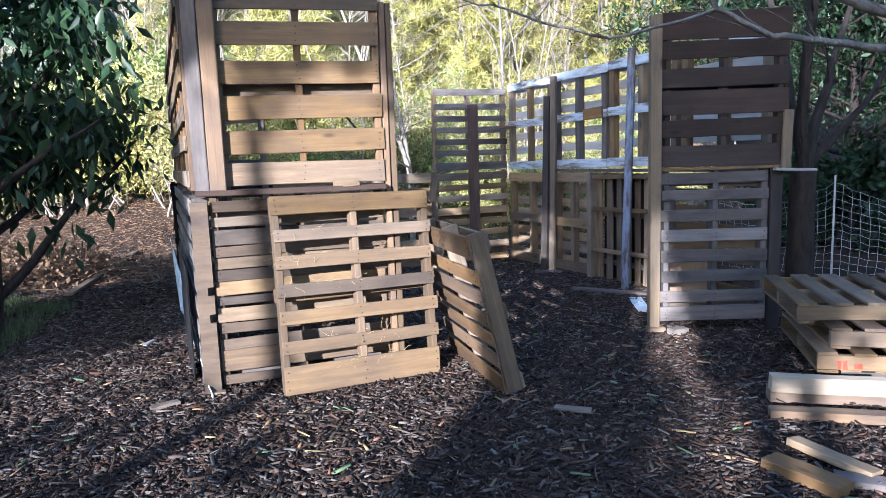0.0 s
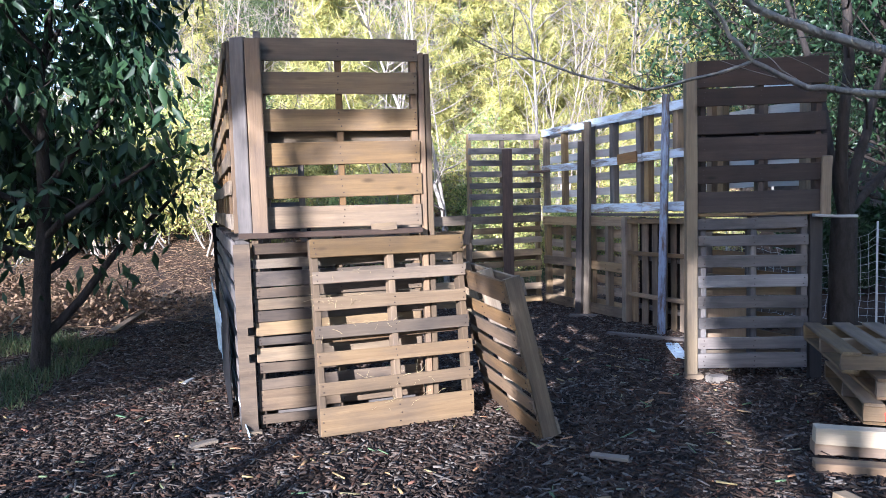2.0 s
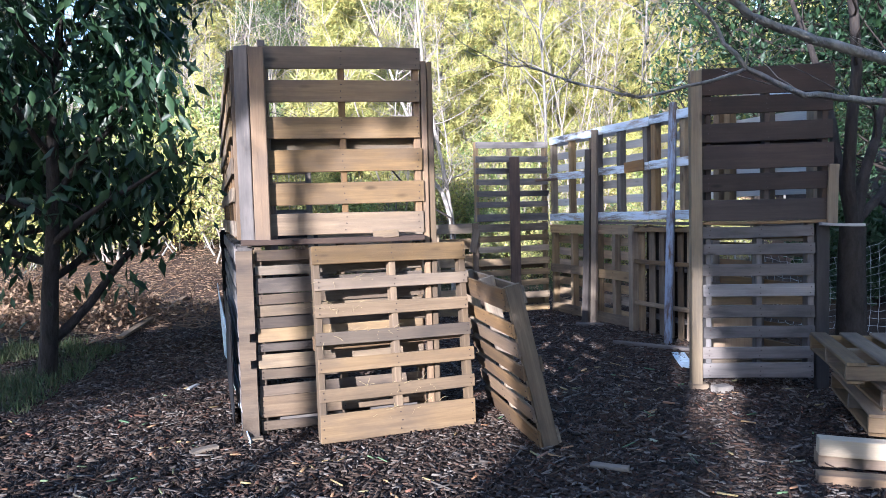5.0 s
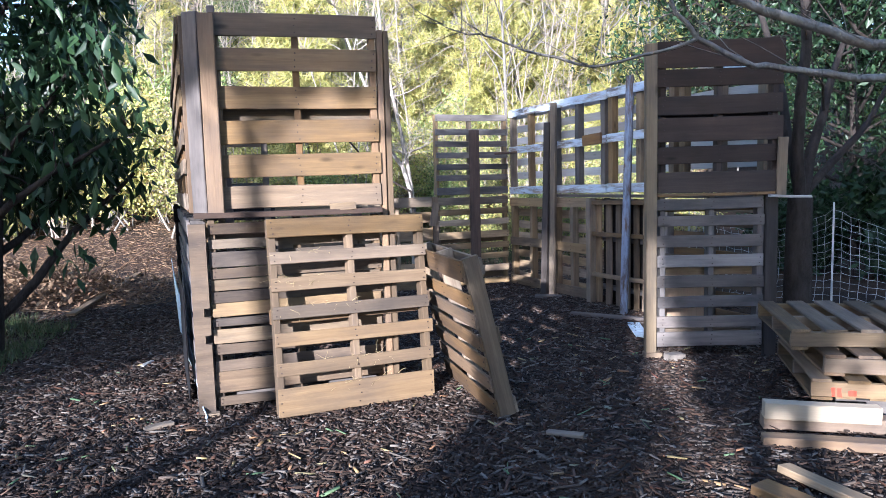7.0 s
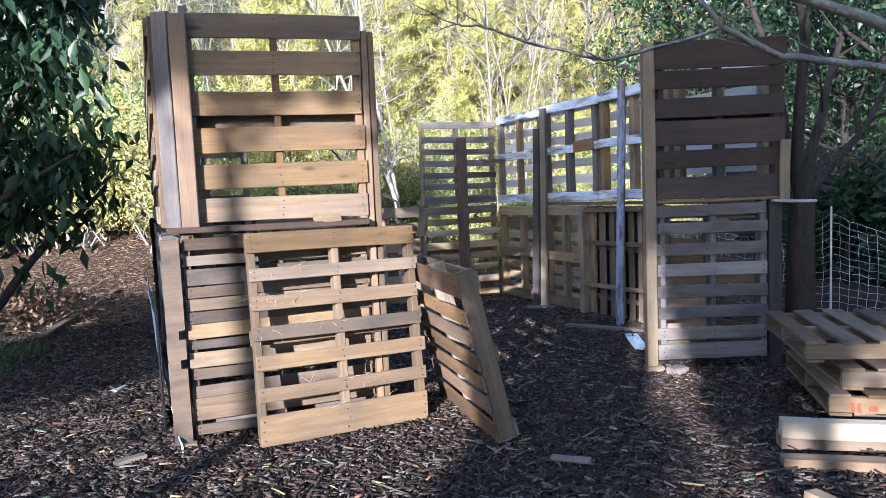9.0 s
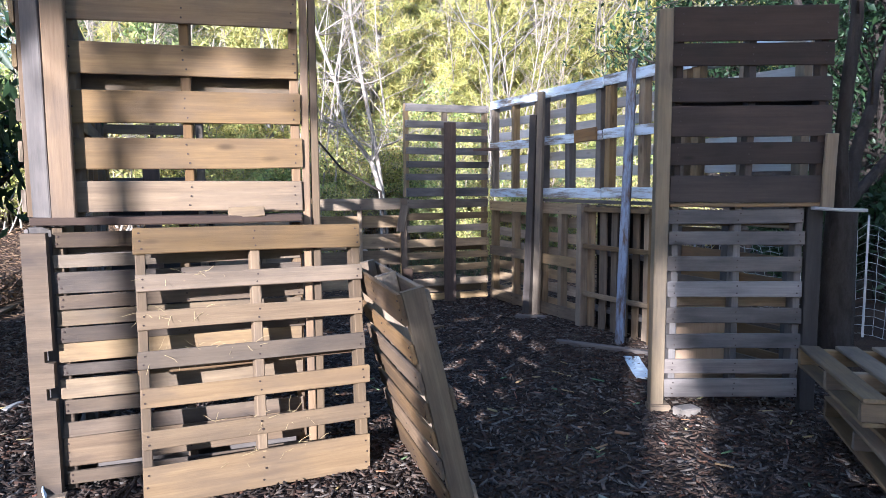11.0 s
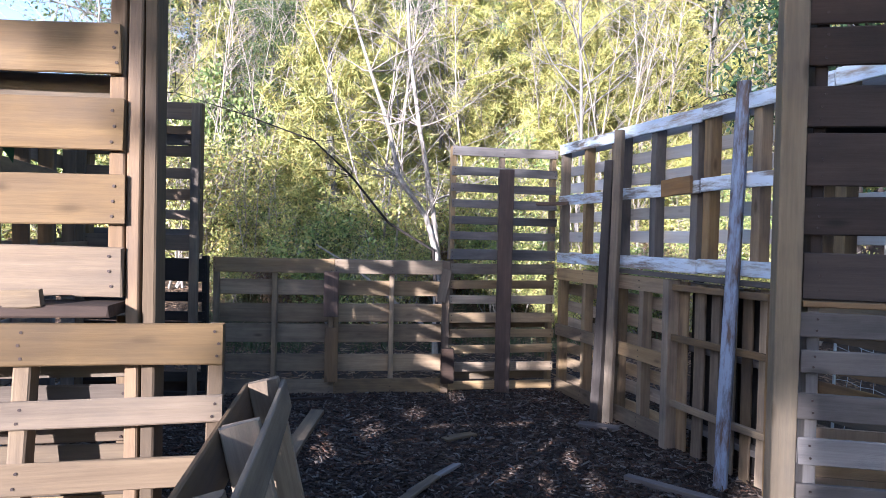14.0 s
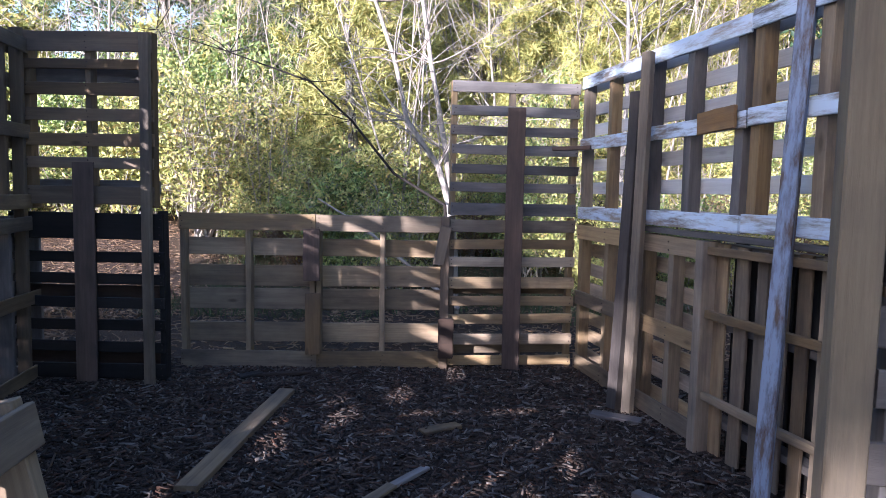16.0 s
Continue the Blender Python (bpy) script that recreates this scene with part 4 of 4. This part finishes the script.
def plant(pool, i, x, y, turn, size):
    ob = pool[i]
    if -10 < x < -4.6 and y > 12.5:        # the notch in the skyline holds only low growth
        size *= 0.6
    put(ob, x, y, turn, size, first=ob.name not in used)
    used.add(ob.name)


def leafy_kind(seed, height, material, label, leaf=0.11, per=12):
    r = random.Random(seed)
    limbs, ends = branching(r, height, 0.02 * height, 20, 1.0, 7, 0.12, (0, 0, 1), 0.42, 0.06)
    return tree("leafy_tree", limbs, BARK_GREY, leaf_mesh("crown", r.sample(ends, len(ends) // 3), per * 4, (0.15,) * 3, leaf * 1.4, material, seed, 0.2), label, "tree", "sunlit trees on the hill")


def sapling_kind(seed, height, label):
    """A bundle of thin upright stems with a few side twigs."""
    r = random.Random(seed)
    limbs = []
    for k in range(4):
        st = wander(r, (r.uniform(-0.2, 0.2), r.uniform(-0.2, 0.2), -0.05), (r.uniform(-0.2, 0.2), r.uniform(-0.2, 0.2), 1), height * r.uniform(0.7, 1.1), 0.017, 0.004, 9, 0.07, 0.02)
        limbs.append((*st, 5))
        for p in st[0][3:]:
            for _ in range(3):
                limbs.append((*wander(r, p, (r.uniform(-1, 1), r.uniform(-1, 1), 0.9), r.uniform(0.3, 0.8), 0.006, 0.002, 4, 0.2), 3))
    return tree("bare_sapling", limbs, BARK_PALE, None, label, "sapling", "saplings behind the pen")


def dark_leafy_kind(seed, height, label):
    r = random.Random(seed)
    limbs, ends = branching(r, height, 0.02 * height, 26, 0.8, 8, 0.15, (0, 0, 1), 0.36, 0.05)
    return tree("leafy_tree", limbs, BARK_GREY, leaf_mesh("crown", r.sample(ends, len(ends) // 2), 26, (0.15,) * 3, 0.13, LEAF_GREEN, seed, 0.2), label, "tree", "green trees behind the thicket")


def trunk_kind(seed, height, label):
    r = random.Random(seed)
    limbs, ends = branching(r, height, 0.13, 14, 1.0, 5, 0.55, (0.02, 0, 1), 0.14, 0.03)
    return tree("pine_tree", limbs, BARK_PALE, needle_mesh("crown", ends, 26, 0.34, NEEDLES, seed, 0.014, 0.09), label, "tree", "tall pines on the hilltop")


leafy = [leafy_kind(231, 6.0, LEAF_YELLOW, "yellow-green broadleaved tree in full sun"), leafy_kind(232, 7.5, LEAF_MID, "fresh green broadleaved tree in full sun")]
for k in range(26):                       # green herbs close behind the back fence
    x = -0.6 + 4.6 * ((k * 0.618) % 1)
    y = 8.4 + 2.2 * rnd.random()
    plant(kinds, rnd.choice((1, 0, 0)), x, y, rnd.uniform(0, 360), rnd.uniform(0.4, 0.65))
for k in range(60):                       # low growth along the foot of the hill
    x = -8 + 19 * ((k * 0.618) % 1)
    y = 7.4 + 5.5 * rnd.random() + (5.5 if x < -0.8 else 0)
    plant(kinds, rnd.choice((0, 1, 0, 2, 2, 3)), x, y, rnd.uniform(0, 360), rnd.uniform(0.45, 0.85))
for k in range(60):                       # up the hill
    x = -12 + 32 * ((k * 0.618 + 0.3) % 1)
    y = 13 + 15 * rnd.random()
    plant(kinds, rnd.choice((0, 2, 1, 2, 0)), x, y, rnd.uniform(0, 360), rnd.uniform(1.0, 1.8))
for k in range(40):
    x = -12 + 32 * ((k * 0.618 + 0.7) % 1)
    y = 13 + 17 * rnd.random()
    plant(pines, k % 2, x, y, rnd.uniform(0, 360), rnd.uniform(0.75, 1.3))
for k in range(30):
    x = -14 + 36 * ((k * 0.618 + 0.45) % 1)
    y = 17 + 14 * rnd.random()
    plant(leafy, k % 2, x, y, rnd.uniform(0, 360), rnd.uniform(0.8, 1.35))
for k in range(54):                       # thicket over the slope's foot
    x = -5 + 14 * ((k * 0.618 + 0.2) % 1)
    y = 8.2 + 5.0 * rnd.random() + (5.0 if x < -0.8 else 0)
    plant(kinds, rnd.choice((0, 1, 2, 2, 3, 0)), x, y, rnd.uniform(0, 360), rnd.uniform(0.5, 0.95))
for k in range(48):
    x = -5 + 17 * ((k * 0.618 + 0.55) % 1)
    y = 9.5 + 8 * rnd.random() + (4.0 if x < -0.8 else 0)
    plant(pines, k % 2, x, y, rnd.uniform(0, 360), rnd.uniform(0.4, 0.8))
for k in range(44):
    x = -6 + 19 * ((k * 0.618 + 0.1) % 1)
    y = 9 + 12 * rnd.random()
    plant(bares, k % 3, x, y, rnd.uniform(0, 360), rnd.uniform(0.6, 1.1))

for k in range(34):                       # thicket at the path's end
    x = -7.5 + 6.6 * ((k * 0.618 + 0.15) % 1)
    y = 9.2 + 3.0 * rnd.random() - 0.25 * x
    plant(kinds, rnd.choice((0, 2, 1, 2, 3)), x, y, rnd.uniform(0, 360), rnd.uniform(0.7, 1.25))
saplings = [sapling_kind(241, 4.2, "slender pale sapling, almost leafless"), sapling_kind(242, 3.4, "thin upright sapling with pale bark")]
for k in range(38):
    x = -6 + 15 * ((k * 0.618 + 0.05) % 1)
    y = 8.5 + 6 * rnd.random() + (2.0 if x < -0.8 else 0)
    plant(saplings, k % 2, x, y, rnd.uniform(0, 360), rnd.uniform(0.7, 1.4))
greens = [dark_leafy_kind(251, 8.5, "tall mid-green tree behind the thicket")]
for x, y, size in ((-4.6, 15.5, 0.95), (-2.4, 16.5, 1.05), (-6.8, 17.0, 0.8), (0.2, 19.0, 0.9), (2.6, 16.5, 0.6), (6.2, 20.0, 0.7), (9.0, 17.5, 0.65), (-1.0, 13.8, 0.5), (4.2, 23.0, 0.8), (12.0, 20.0, 0.8)):
    plant(greens, 0, x, y, x * 71, size)
trunks = [trunk_kind(261, 12.0, "tall straight trunk on the hilltop")]
for k in range(20):
    x = -2 + 26 * ((k * 0.618 + 0.33) % 1)
    plant(trunks, 0, x, 24 + 9 * rnd.random(), rnd.uniform(0, 360), rnd.uniform(0.8, 1.2))


def twin_tree():
    """The pale two-stemmed tree close behind the back fence."""
    r = random.Random(9)
    limbs = []
    left = [(0, 0, -0.05), (0, 0, 0.7), (-0.02, 0, 1.26), (-0.15, 0, 1.70), (-0.50, 0, 2.19), (-0.63, 0, 2.80), (-0.86, 0.1, 3.46), (-1.10, 0.2, 4.2), (-1.5, 0.3, 5.2)]
    right = [(0.06, 0.05, -0.05), (0.04, 0.05, 0.7), (0.0, 0.05, 1.26), (-0.08, 0.05, 1.89), (-0.25, 0.1, 2.81), (-0.39, 0.15, 3.72), (-0.45, 0.2, 4.8), (-0.6, 0.3, 5.8)]
    for stem in (left, right):
        n = len(stem) - 1
        st = ([Vector(p) for p in stem], [0.048 - 0.036 * k / n for k in range(n + 1)])
        limbs.append((*st, 7))
        for p in st[0][3:]:
            for _ in range(4):
                b = wander(r, p, [r.uniform(-1, 1), r.uniform(-0.6, 0.6), r.uniform(0.0, 0.9)], r.uniform(0.6, 1.4), 0.011, 0.003, 6, 0.25)
                limbs.append((*b, 4))
                for q in b[0][2:]:
                    limbs.append((*wander(r, q, [r.uniform(-1, 1), r.uniform(-1, 1), r.uniform(-0.2, 0.8)], 0.5, 0.005, 0.0015, 4, 0.3), 3))
    low = wander(r, (0.1, 0, 0.15), (-0.8, 0, 0.62), 2.0, 0.03, 0.01, 8, 0.15)
    limbs.append((*low, 5))
    ob = tree("bare_tree", limbs, BARK_PALE, None, "pale two-stemmed bare tree close behind the back fence", split=True)
    ob.matrix_basis = pose(2.45, 6.3, 0)


twin_tree()


def bowed_sapling():
    """A thin dark sapling bowed over behind the back fence."""
    r = random.Random(33)
    path = [(2.50, 6.05, -0.05)] + [(2.38, 6.00, 1.30), (1.85, 6.00, 1.61), (1.40, 6.00, 2.15), (0.97, 6.00, 2.54), (0.14, 6.00, 2.82), (-0.61, 6.00, 3.04)]
    limbs = [([Vector(p) for p in path], [0.024, 0.02, 0.016, 0.013, 0.010, 0.007, 0.003], 6)]
    for p in path[3:]:
        for _ in range(5):
            limbs.append((*wander(r, p, [r.uniform(-1, 1), r.uniform(-0.6, 0.6), r.uniform(-0.4, 0.8)], r.uniform(0.3, 0.8), 0.006, 0.0015, 5, 0.25), 3))
    tree("bare_sapling", limbs, BARK_DARK, None, "thin dark bare sapling bowed over behind the back fence", split=True)


bowed_sapling()


# ---- the dark wood to the side ----
def dark_tree_kind(seed, height, radius, label, boughs=20, per=10, leaf=0.13, spread=0.26, first=0.28):
    r = random.Random(seed)
    limbs, ends = branching(r, height, radius, boughs, 1.0, 8, first, (0, 0, 1), 0.42, 0.05)
    return tree("leafy_tree", limbs, BARK_DARK, leaf_mesh("crown", ends, per, (spread,) * 3, leaf, LEAF_DARK, seed, 0.3), label, "tree", "dark trees beside the pen")


darks = [dark_tree_kind(301, 6.5, 0.12, "dark evergreen tree in shade"), dark_tree_kind(302, 8.5, 0.15, "tall dark evergreen tree in shade", 26)]
for k, (x, y, s) in enumerate(((8.8, 2.2, 1.0), (9.6, 5.0, 1.1), (10.5, 0.4, 1.0), (11.5, 3.2, 1.2), (9.2, 8.2, 1.1), (12.5, 6.5, 1.2), (12.5, -1.5, 1.0), (13.5, 2.0, 1.2), (8.6, -0.6, 0.8), (10.0, -3.5, 1.0), (12.0, -5.5, 1.1), (9.5, 3.6, 0.75), (11.0, 8.0, 1.0), (14.0, 4.5, 1.3), (7.9, 3.2, 0.6), (15.0, -2.5, 1.2))):
    plant(darks, k % 2, x, y, k * 77, s)


low_dark = [shrub_kind(205, 1.6, LEAF_DARK, "dark low evergreen shrub in the wood's shade", 0.10, 9)]
for k in range(20):
    plant(low_dark, 0, 7.4 + 6 * ((k * 0.618) % 1), -3.5 + 9 * ((k * 0.37) % 1), k * 63, 0.7 + 0.5 * ((k * 0.71) % 1))


def fork_tree():
    """The dark forked tree behind the front wall's end, with limbs reaching over the yard."""
    r = random.Random(17)
    limbs = [(*wander(r, (0, 0, -0.05), (0.03, 0, 1), 1.25, 0.125, 0.10, 6, 0.04), 9)]
    top = limbs[0][0][-1]
    for way, ln, r0 in (((0.55, 0.1, 0.8), 1.6, 0.06), ((-0.06, 0.02, 1), 3.4, 0.055), ((0.85, 0.2, 0.45), 1.8, 0.045), ((0.2, 0.5, 1), 2.6, 0.05)):
        b = wander(r, top, way, ln, r0, r0 * 0.4, 8, 0.12, 0.05)
        limbs.append((*b, 6))
        for q in b[0][3:]:
            t = wander(r, q, [r.uniform(-1, 1), r.uniform(-0.8, 0.8), r.uniform(-0.1, 1)], r.uniform(0.4, 0.9), 0.012, 0.003, 5, 0.25)
            limbs.append((*t, 3))
    ob = tree("forked_tree", limbs, BARK_DARK, None, "dark forked tree standing at the wall's end", split=True)
    ob.matrix_basis = pose(4.80, 0.62, 0)


fork_tree()


def overhang():
    """Grey limbs that hang across the yard from a tree beyond the stack."""
    r = random.Random(23)
    trunk = ([(5.9, -2.8, -0.05), (5.8, -2.75, 0.6), (5.55, -2.62, 1.2), (5.3, -2.5, 1.6), (5.2, -2.5, 2.0)], [0.13, 0.12, 0.10, 0.08, 0.06])
    up = [(5.20, -2.50, 2.00), (4.00, -2.45, 1.80), (2.98, -2.42, 1.83), (2.57, -2.30, 1.84), (2.28, -2.22, 1.95), (2.03, -2.20, 2.03), (1.86, -2.20, 2.12), (1.62, -2.2, 2.22)]
    lo = [(5.30, -2.50, 1.45), (4.00, -2.45, 1.64), (2.85, -2.35, 1.72), (2.57, -2.25, 1.735), (2.37, -2.20, 1.77), (2.19, -2.20, 1.78), (1.97, -2.20, 1.87), (1.84, -2.18, 2.05), (1.70, -2.15, 2.2)]
    thin = [(1.97, -2.20, 1.87), (1.83, -2.15, 1.83), (1.66, -2.05, 1.80), (1.45, -1.92, 1.88), (1.33, -1.84, 1.945), (1.25, -1.80, 1.965), (1.18, -1.78, 2.0)]
    limbs = [(*trunk, 9), (up, [0.05, 0.035, 0.022, 0.019, 0.017, 0.014, 0.010, 0.006], 7), (lo, [0.045, 0.03, 0.016, 0.014, 0.012, 0.011, 0.009, 0.006, 0.003], 6), (thin, [0.007, 0.006, 0.006, 0.005, 0.004, 0.003, 0.002], 5)]
    for path in (up[2:], lo[2:], thin[2:]):
        for p in path:
            for _ in range(2):
                limbs.append((*wander(r, p, [r.uniform(-1, 0.3), r.uniform(-0.4, 0.6), r.uniform(0.0, 0.8)], r.uniform(0.12, 0.45), 0.003, 0.0008, 6, 0.22), 3))
    smooth = []
    for pts, rad, sides in limbs:
        if sides < 5:
            smooth.append((pts, rad, sides))
            continue
        pts = [Vector(p) for p in pts]
        fine, fr = [], []
        for i in range(len(pts) - 1):
            for f in (0, 0.25, 0.5, 0.75):
                q = pts[i].lerp(pts[i + 1], f)
                fine.append(q + Vector([r.uniform(-0.007, 0.007) for _ in range(3)]) * (f > 0))
                fr.append(rad[i] + (rad[i + 1] - rad[i]) * f)
        fine.append(pts[-1])
        fr.append(rad[-1])
        smooth.append((fine, fr, sides))
    tree("overhanging_tree", smooth, BARK_GREY, None, "bare grey tree with limbs hanging across the yard", split=True)


overhang()


def netting():
    """A sagging net fence: knotted cords in a diamond-square mesh on thin posts."""
    root = tagged(new("net_fence"), "white poultry netting sagging between thin posts", "fence")
    line = [Vector((5.35, 3.1, 0)), Vector((6.14, 1.69, 0)), Vector((6.75, -0.6, 0)), Vector((8.6, -3.2, 0))]
    r = random.Random(31)
    verts, faces = [], []

    def cord(pts):
        v, f = tube(pts, [0.0022] * len(pts), 3)
        n = len(verts)
        verts.extend(v)
        faces.extend(tuple(i + n for i in q) for q in f)

    for s in range(3):
        a, b = line[s], line[s + 1]
        ln = (b - a).length
        cols, rows = int(ln / 0.085), 12
        grid = []
        for j in range(rows + 1):
            row = []
            for i in range(cols + 1):
                f = i / cols
                sag = 4 * f * (1 - f)
                top = 1.02 - 0.26 * sag
                p = a.lerp(b, f)
                belly = 0.10 * sag * math.sin(j / rows * 3.1)
                z = 0.02 + (top - 0.02) * j / rows
                row.append(p + Vector((belly + r.uniform(-0.008, 0.008), belly * 0.3, z + r.uniform(-0.008, 0.008) + 0.012 * (i % 2))))
            grid.append(row)
        for row in grid:
            cord(row)
        for i in range(cols + 1):
            cord([grid[j][i] for j in range(rows + 1)])
    part("net", raw_mesh("net", verts, faces, NET), root)
    for p in line:
        v, f = tube([p + Vector((0, 0, -0.1)), p + Vector((0, 0, 1.1))], [0.012, 0.010], 6)
        part("post", raw_mesh("post", v, f, NET), root)


netting()


hay_wisps()


# ---- litter on the path side ----
def brush_pile():
    r = random.Random(41)
    limbs = []
    for i in range(240):
        a, d = r.uniform(0, 6.28), abs(r.gauss(0, 0.8))
        p = (math.cos(a) * d * 1.3, math.sin(a) * d, max(0.02, 0.42 * (1 - d / 1.6)) * r.uniform(0.4, 1))
        limbs.append((*wander(r, p, [r.uniform(-1, 1), r.uniform(-1, 1), r.uniform(-0.2, 0.25)], r.uniform(0.3, 0.9), 0.010, 0.004, 3, 0.25), 3))
    root = tagged(new("brush_pile"), "heap of brown cut twigs and litter, sunlit", "brush pile")
    part("twig_heap", limbs_mesh("twig_heap", limbs, bark("brown_twig", (0.10, 0.06, 0.035), (0.26, 0.17, 0.10))), root)["kind"] = "stuff"
    pts = [(r.gauss(0, 0.8), r.gauss(0, 0.6), 0) for _ in range(260)]
    pts = [(x, y, max(0.02, 0.36 * (1 - math.hypot(x / 1.3, y) / 1.5))) for x, y, _ in pts]
    part("dry_leaves", leaf_mesh("dry_leaves", pts, 9, (0.12, 0.12, 0.05), 0.09, DRY, 43, 0.0, 0.5), root)
    root.matrix_basis = pose(-2.9, 5.6, rise(-2.9, 5.6))
    m = copy_thing(root, pose(-4.6, 7.6, rise(-4.6, 7.6), 0, 0, 70))
    return root


brush_pile()


def grass_patch(count, box, seed, height=0.14):
    g = np.random.default_rng(seed)
    x0, x1, y0, y1 = box
    px, py = g.uniform(x0, x1, count), g.uniform(y0, y1, count)
    ok = np.array([noise.noise(Vector((x * 1.3, y * 1.3, 7.0))) > -0.05 for x, y in zip(px, py)])
    px, py = px[ok], py[ok]
    n = len(px)
    base = np.stack([px, py, [rise(x, y) for x, y in zip(px, py)]], 1)
    a = g.uniform(0, 6.283, n)
    side = np.stack([np.cos(a), np.sin(a), np.zeros(n)], 1) * 0.005
    L = height * g.uniform(0.4, 1.2, n)
    bend = np.stack([g.normal(0, 0.45, n), g.normal(0, 0.45, n), np.ones(n)], 1) * L[:, None]
    v = np.stack([base - side, base + side, base + bend], 1).reshape(-1, 3)
    tagged(new("grass", many_mesh("grass", v, np.arange(n * 3).reshape(-1, 3), GRASS)), "thin green grass among the mulch beside the path", "grass", kind="stuff")


grass_patch(9000, (-3.8, -1.7, 0.9, 3.9), 51, 0.13)
grass_patch(9000, (-1.0, 6.0, 6.2, 11.0), 52, 0.32)
grass_patch(12000, (-6.0, 10.0, 11.0, 17.0), 53, 0.5)


# ---- unseen trees added at the yard's other side to shape the low sun's light ----
def shade(s, low, high, wide, away=10.0, seed=0, leaves=520, leaf=0.20, loose=0.16):
    """An unseen tree added across the way of the sun: s metres to the side of the sun's line, its crown between two
    heights on that line.
    """
    drop = math.tan(SUN_UP)
    side = Vector((SUN_ACROSS.y, -SUN_ACROSS.x, 0))
    p = side * s - SUN_ACROSS * away
    z0, z1 = low + away * drop, high + away * drop
    r = random.Random(seed)
    limbs = [(*wander(r, (0, 0, -0.1), (0, 0, 1), z1 * 0.9, 0.13, 0.03, 8, 0.03), 7)]
    pts = []
    while len(pts) < leaves:
        q = Vector([r.uniform(-1, 1) for _ in range(3)])
        if q.length < 1 and noise.noise(q * 2.2 + Vector((seed, 0, 0))) > -0.28:
            pts.append((q.x * wide, q.y * wide, (z0 + z1) / 2 + q.z * (z1 - z0) / 2))
    for q in pts[::14]:
        limbs.append((*wander(r, (0, 0, max(0.5, q[2] - 0.8)), (q[0], q[1], 0.8), math.hypot(q[0], q[1]) + 0.4, 0.03, 0.008, 5, 0.1), 4))
    root = tree("leafy_tree", limbs, BARK_DARK, leaf_mesh("crown", pts, 26, (loose,) * 3, leaf, LEAF_DARK, seed, 0.3, 0.5), "unseen leafy tree added to shade the yard", "tree", "yard trees")
    root.matrix_basis = pose(p.x, p.y, 0)


# crowns and gaps set where the walls and mulch need shade and sun
shade(-5.6, -0.8, 0.45, 1.7, 10.5, 71)
shade(-2.3, 0.3, 2.1, 1.8, 10, 72)
shade(-3.65, 1.5, 3.8, 0.8, 9.6, 64, 300)
shade(0.35, 2.32, 3.6, 0.85, 10, 73, 190)
shade(1.75, 1.95, 3.7, 0.8, 10.5, 69, 300)
shade(1.8, 1.0, 2.05, 0.5, 9.2, 68, 240, 0.14, 0.08)
shade(2.0, -0.5, 1.1, 0.33, 9.0, 78, 200, 0.14, 0.08)
shade(2.45, -2.6, 0.4, 0.45, 9.4, 67, 200, 0.14, 0.08)
shade(2.5, 2.25, 3.3, 0.36, 9.8, 66, 240, 0.14, 0.08)
shade(3.35, 0.8, 3.3, 0.65, 10.5, 74)
shade(3.14, 0.3, 2.6, 0.36, 9.5, 75, 260, 0.14, 0.08)
shade(4.9, 0.6, 3.4, 1.5, 10, 76)
shade(7.5, -0.5, 3.6, 2.0, 10.5, 77)
shade(10.5, -1.0, 4.0, 2.2, 10.5, 79)
shade(13.5, -1.0, 4.5, 2.4, 10.5, 70)
for k in range(11):
    shade(-5.6 + 1.3 * k, -3.2, -0.34 + 0.16 * math.sin(k * 2.1), 1.0, 9.0 + (k % 2), 80 + k, 190)
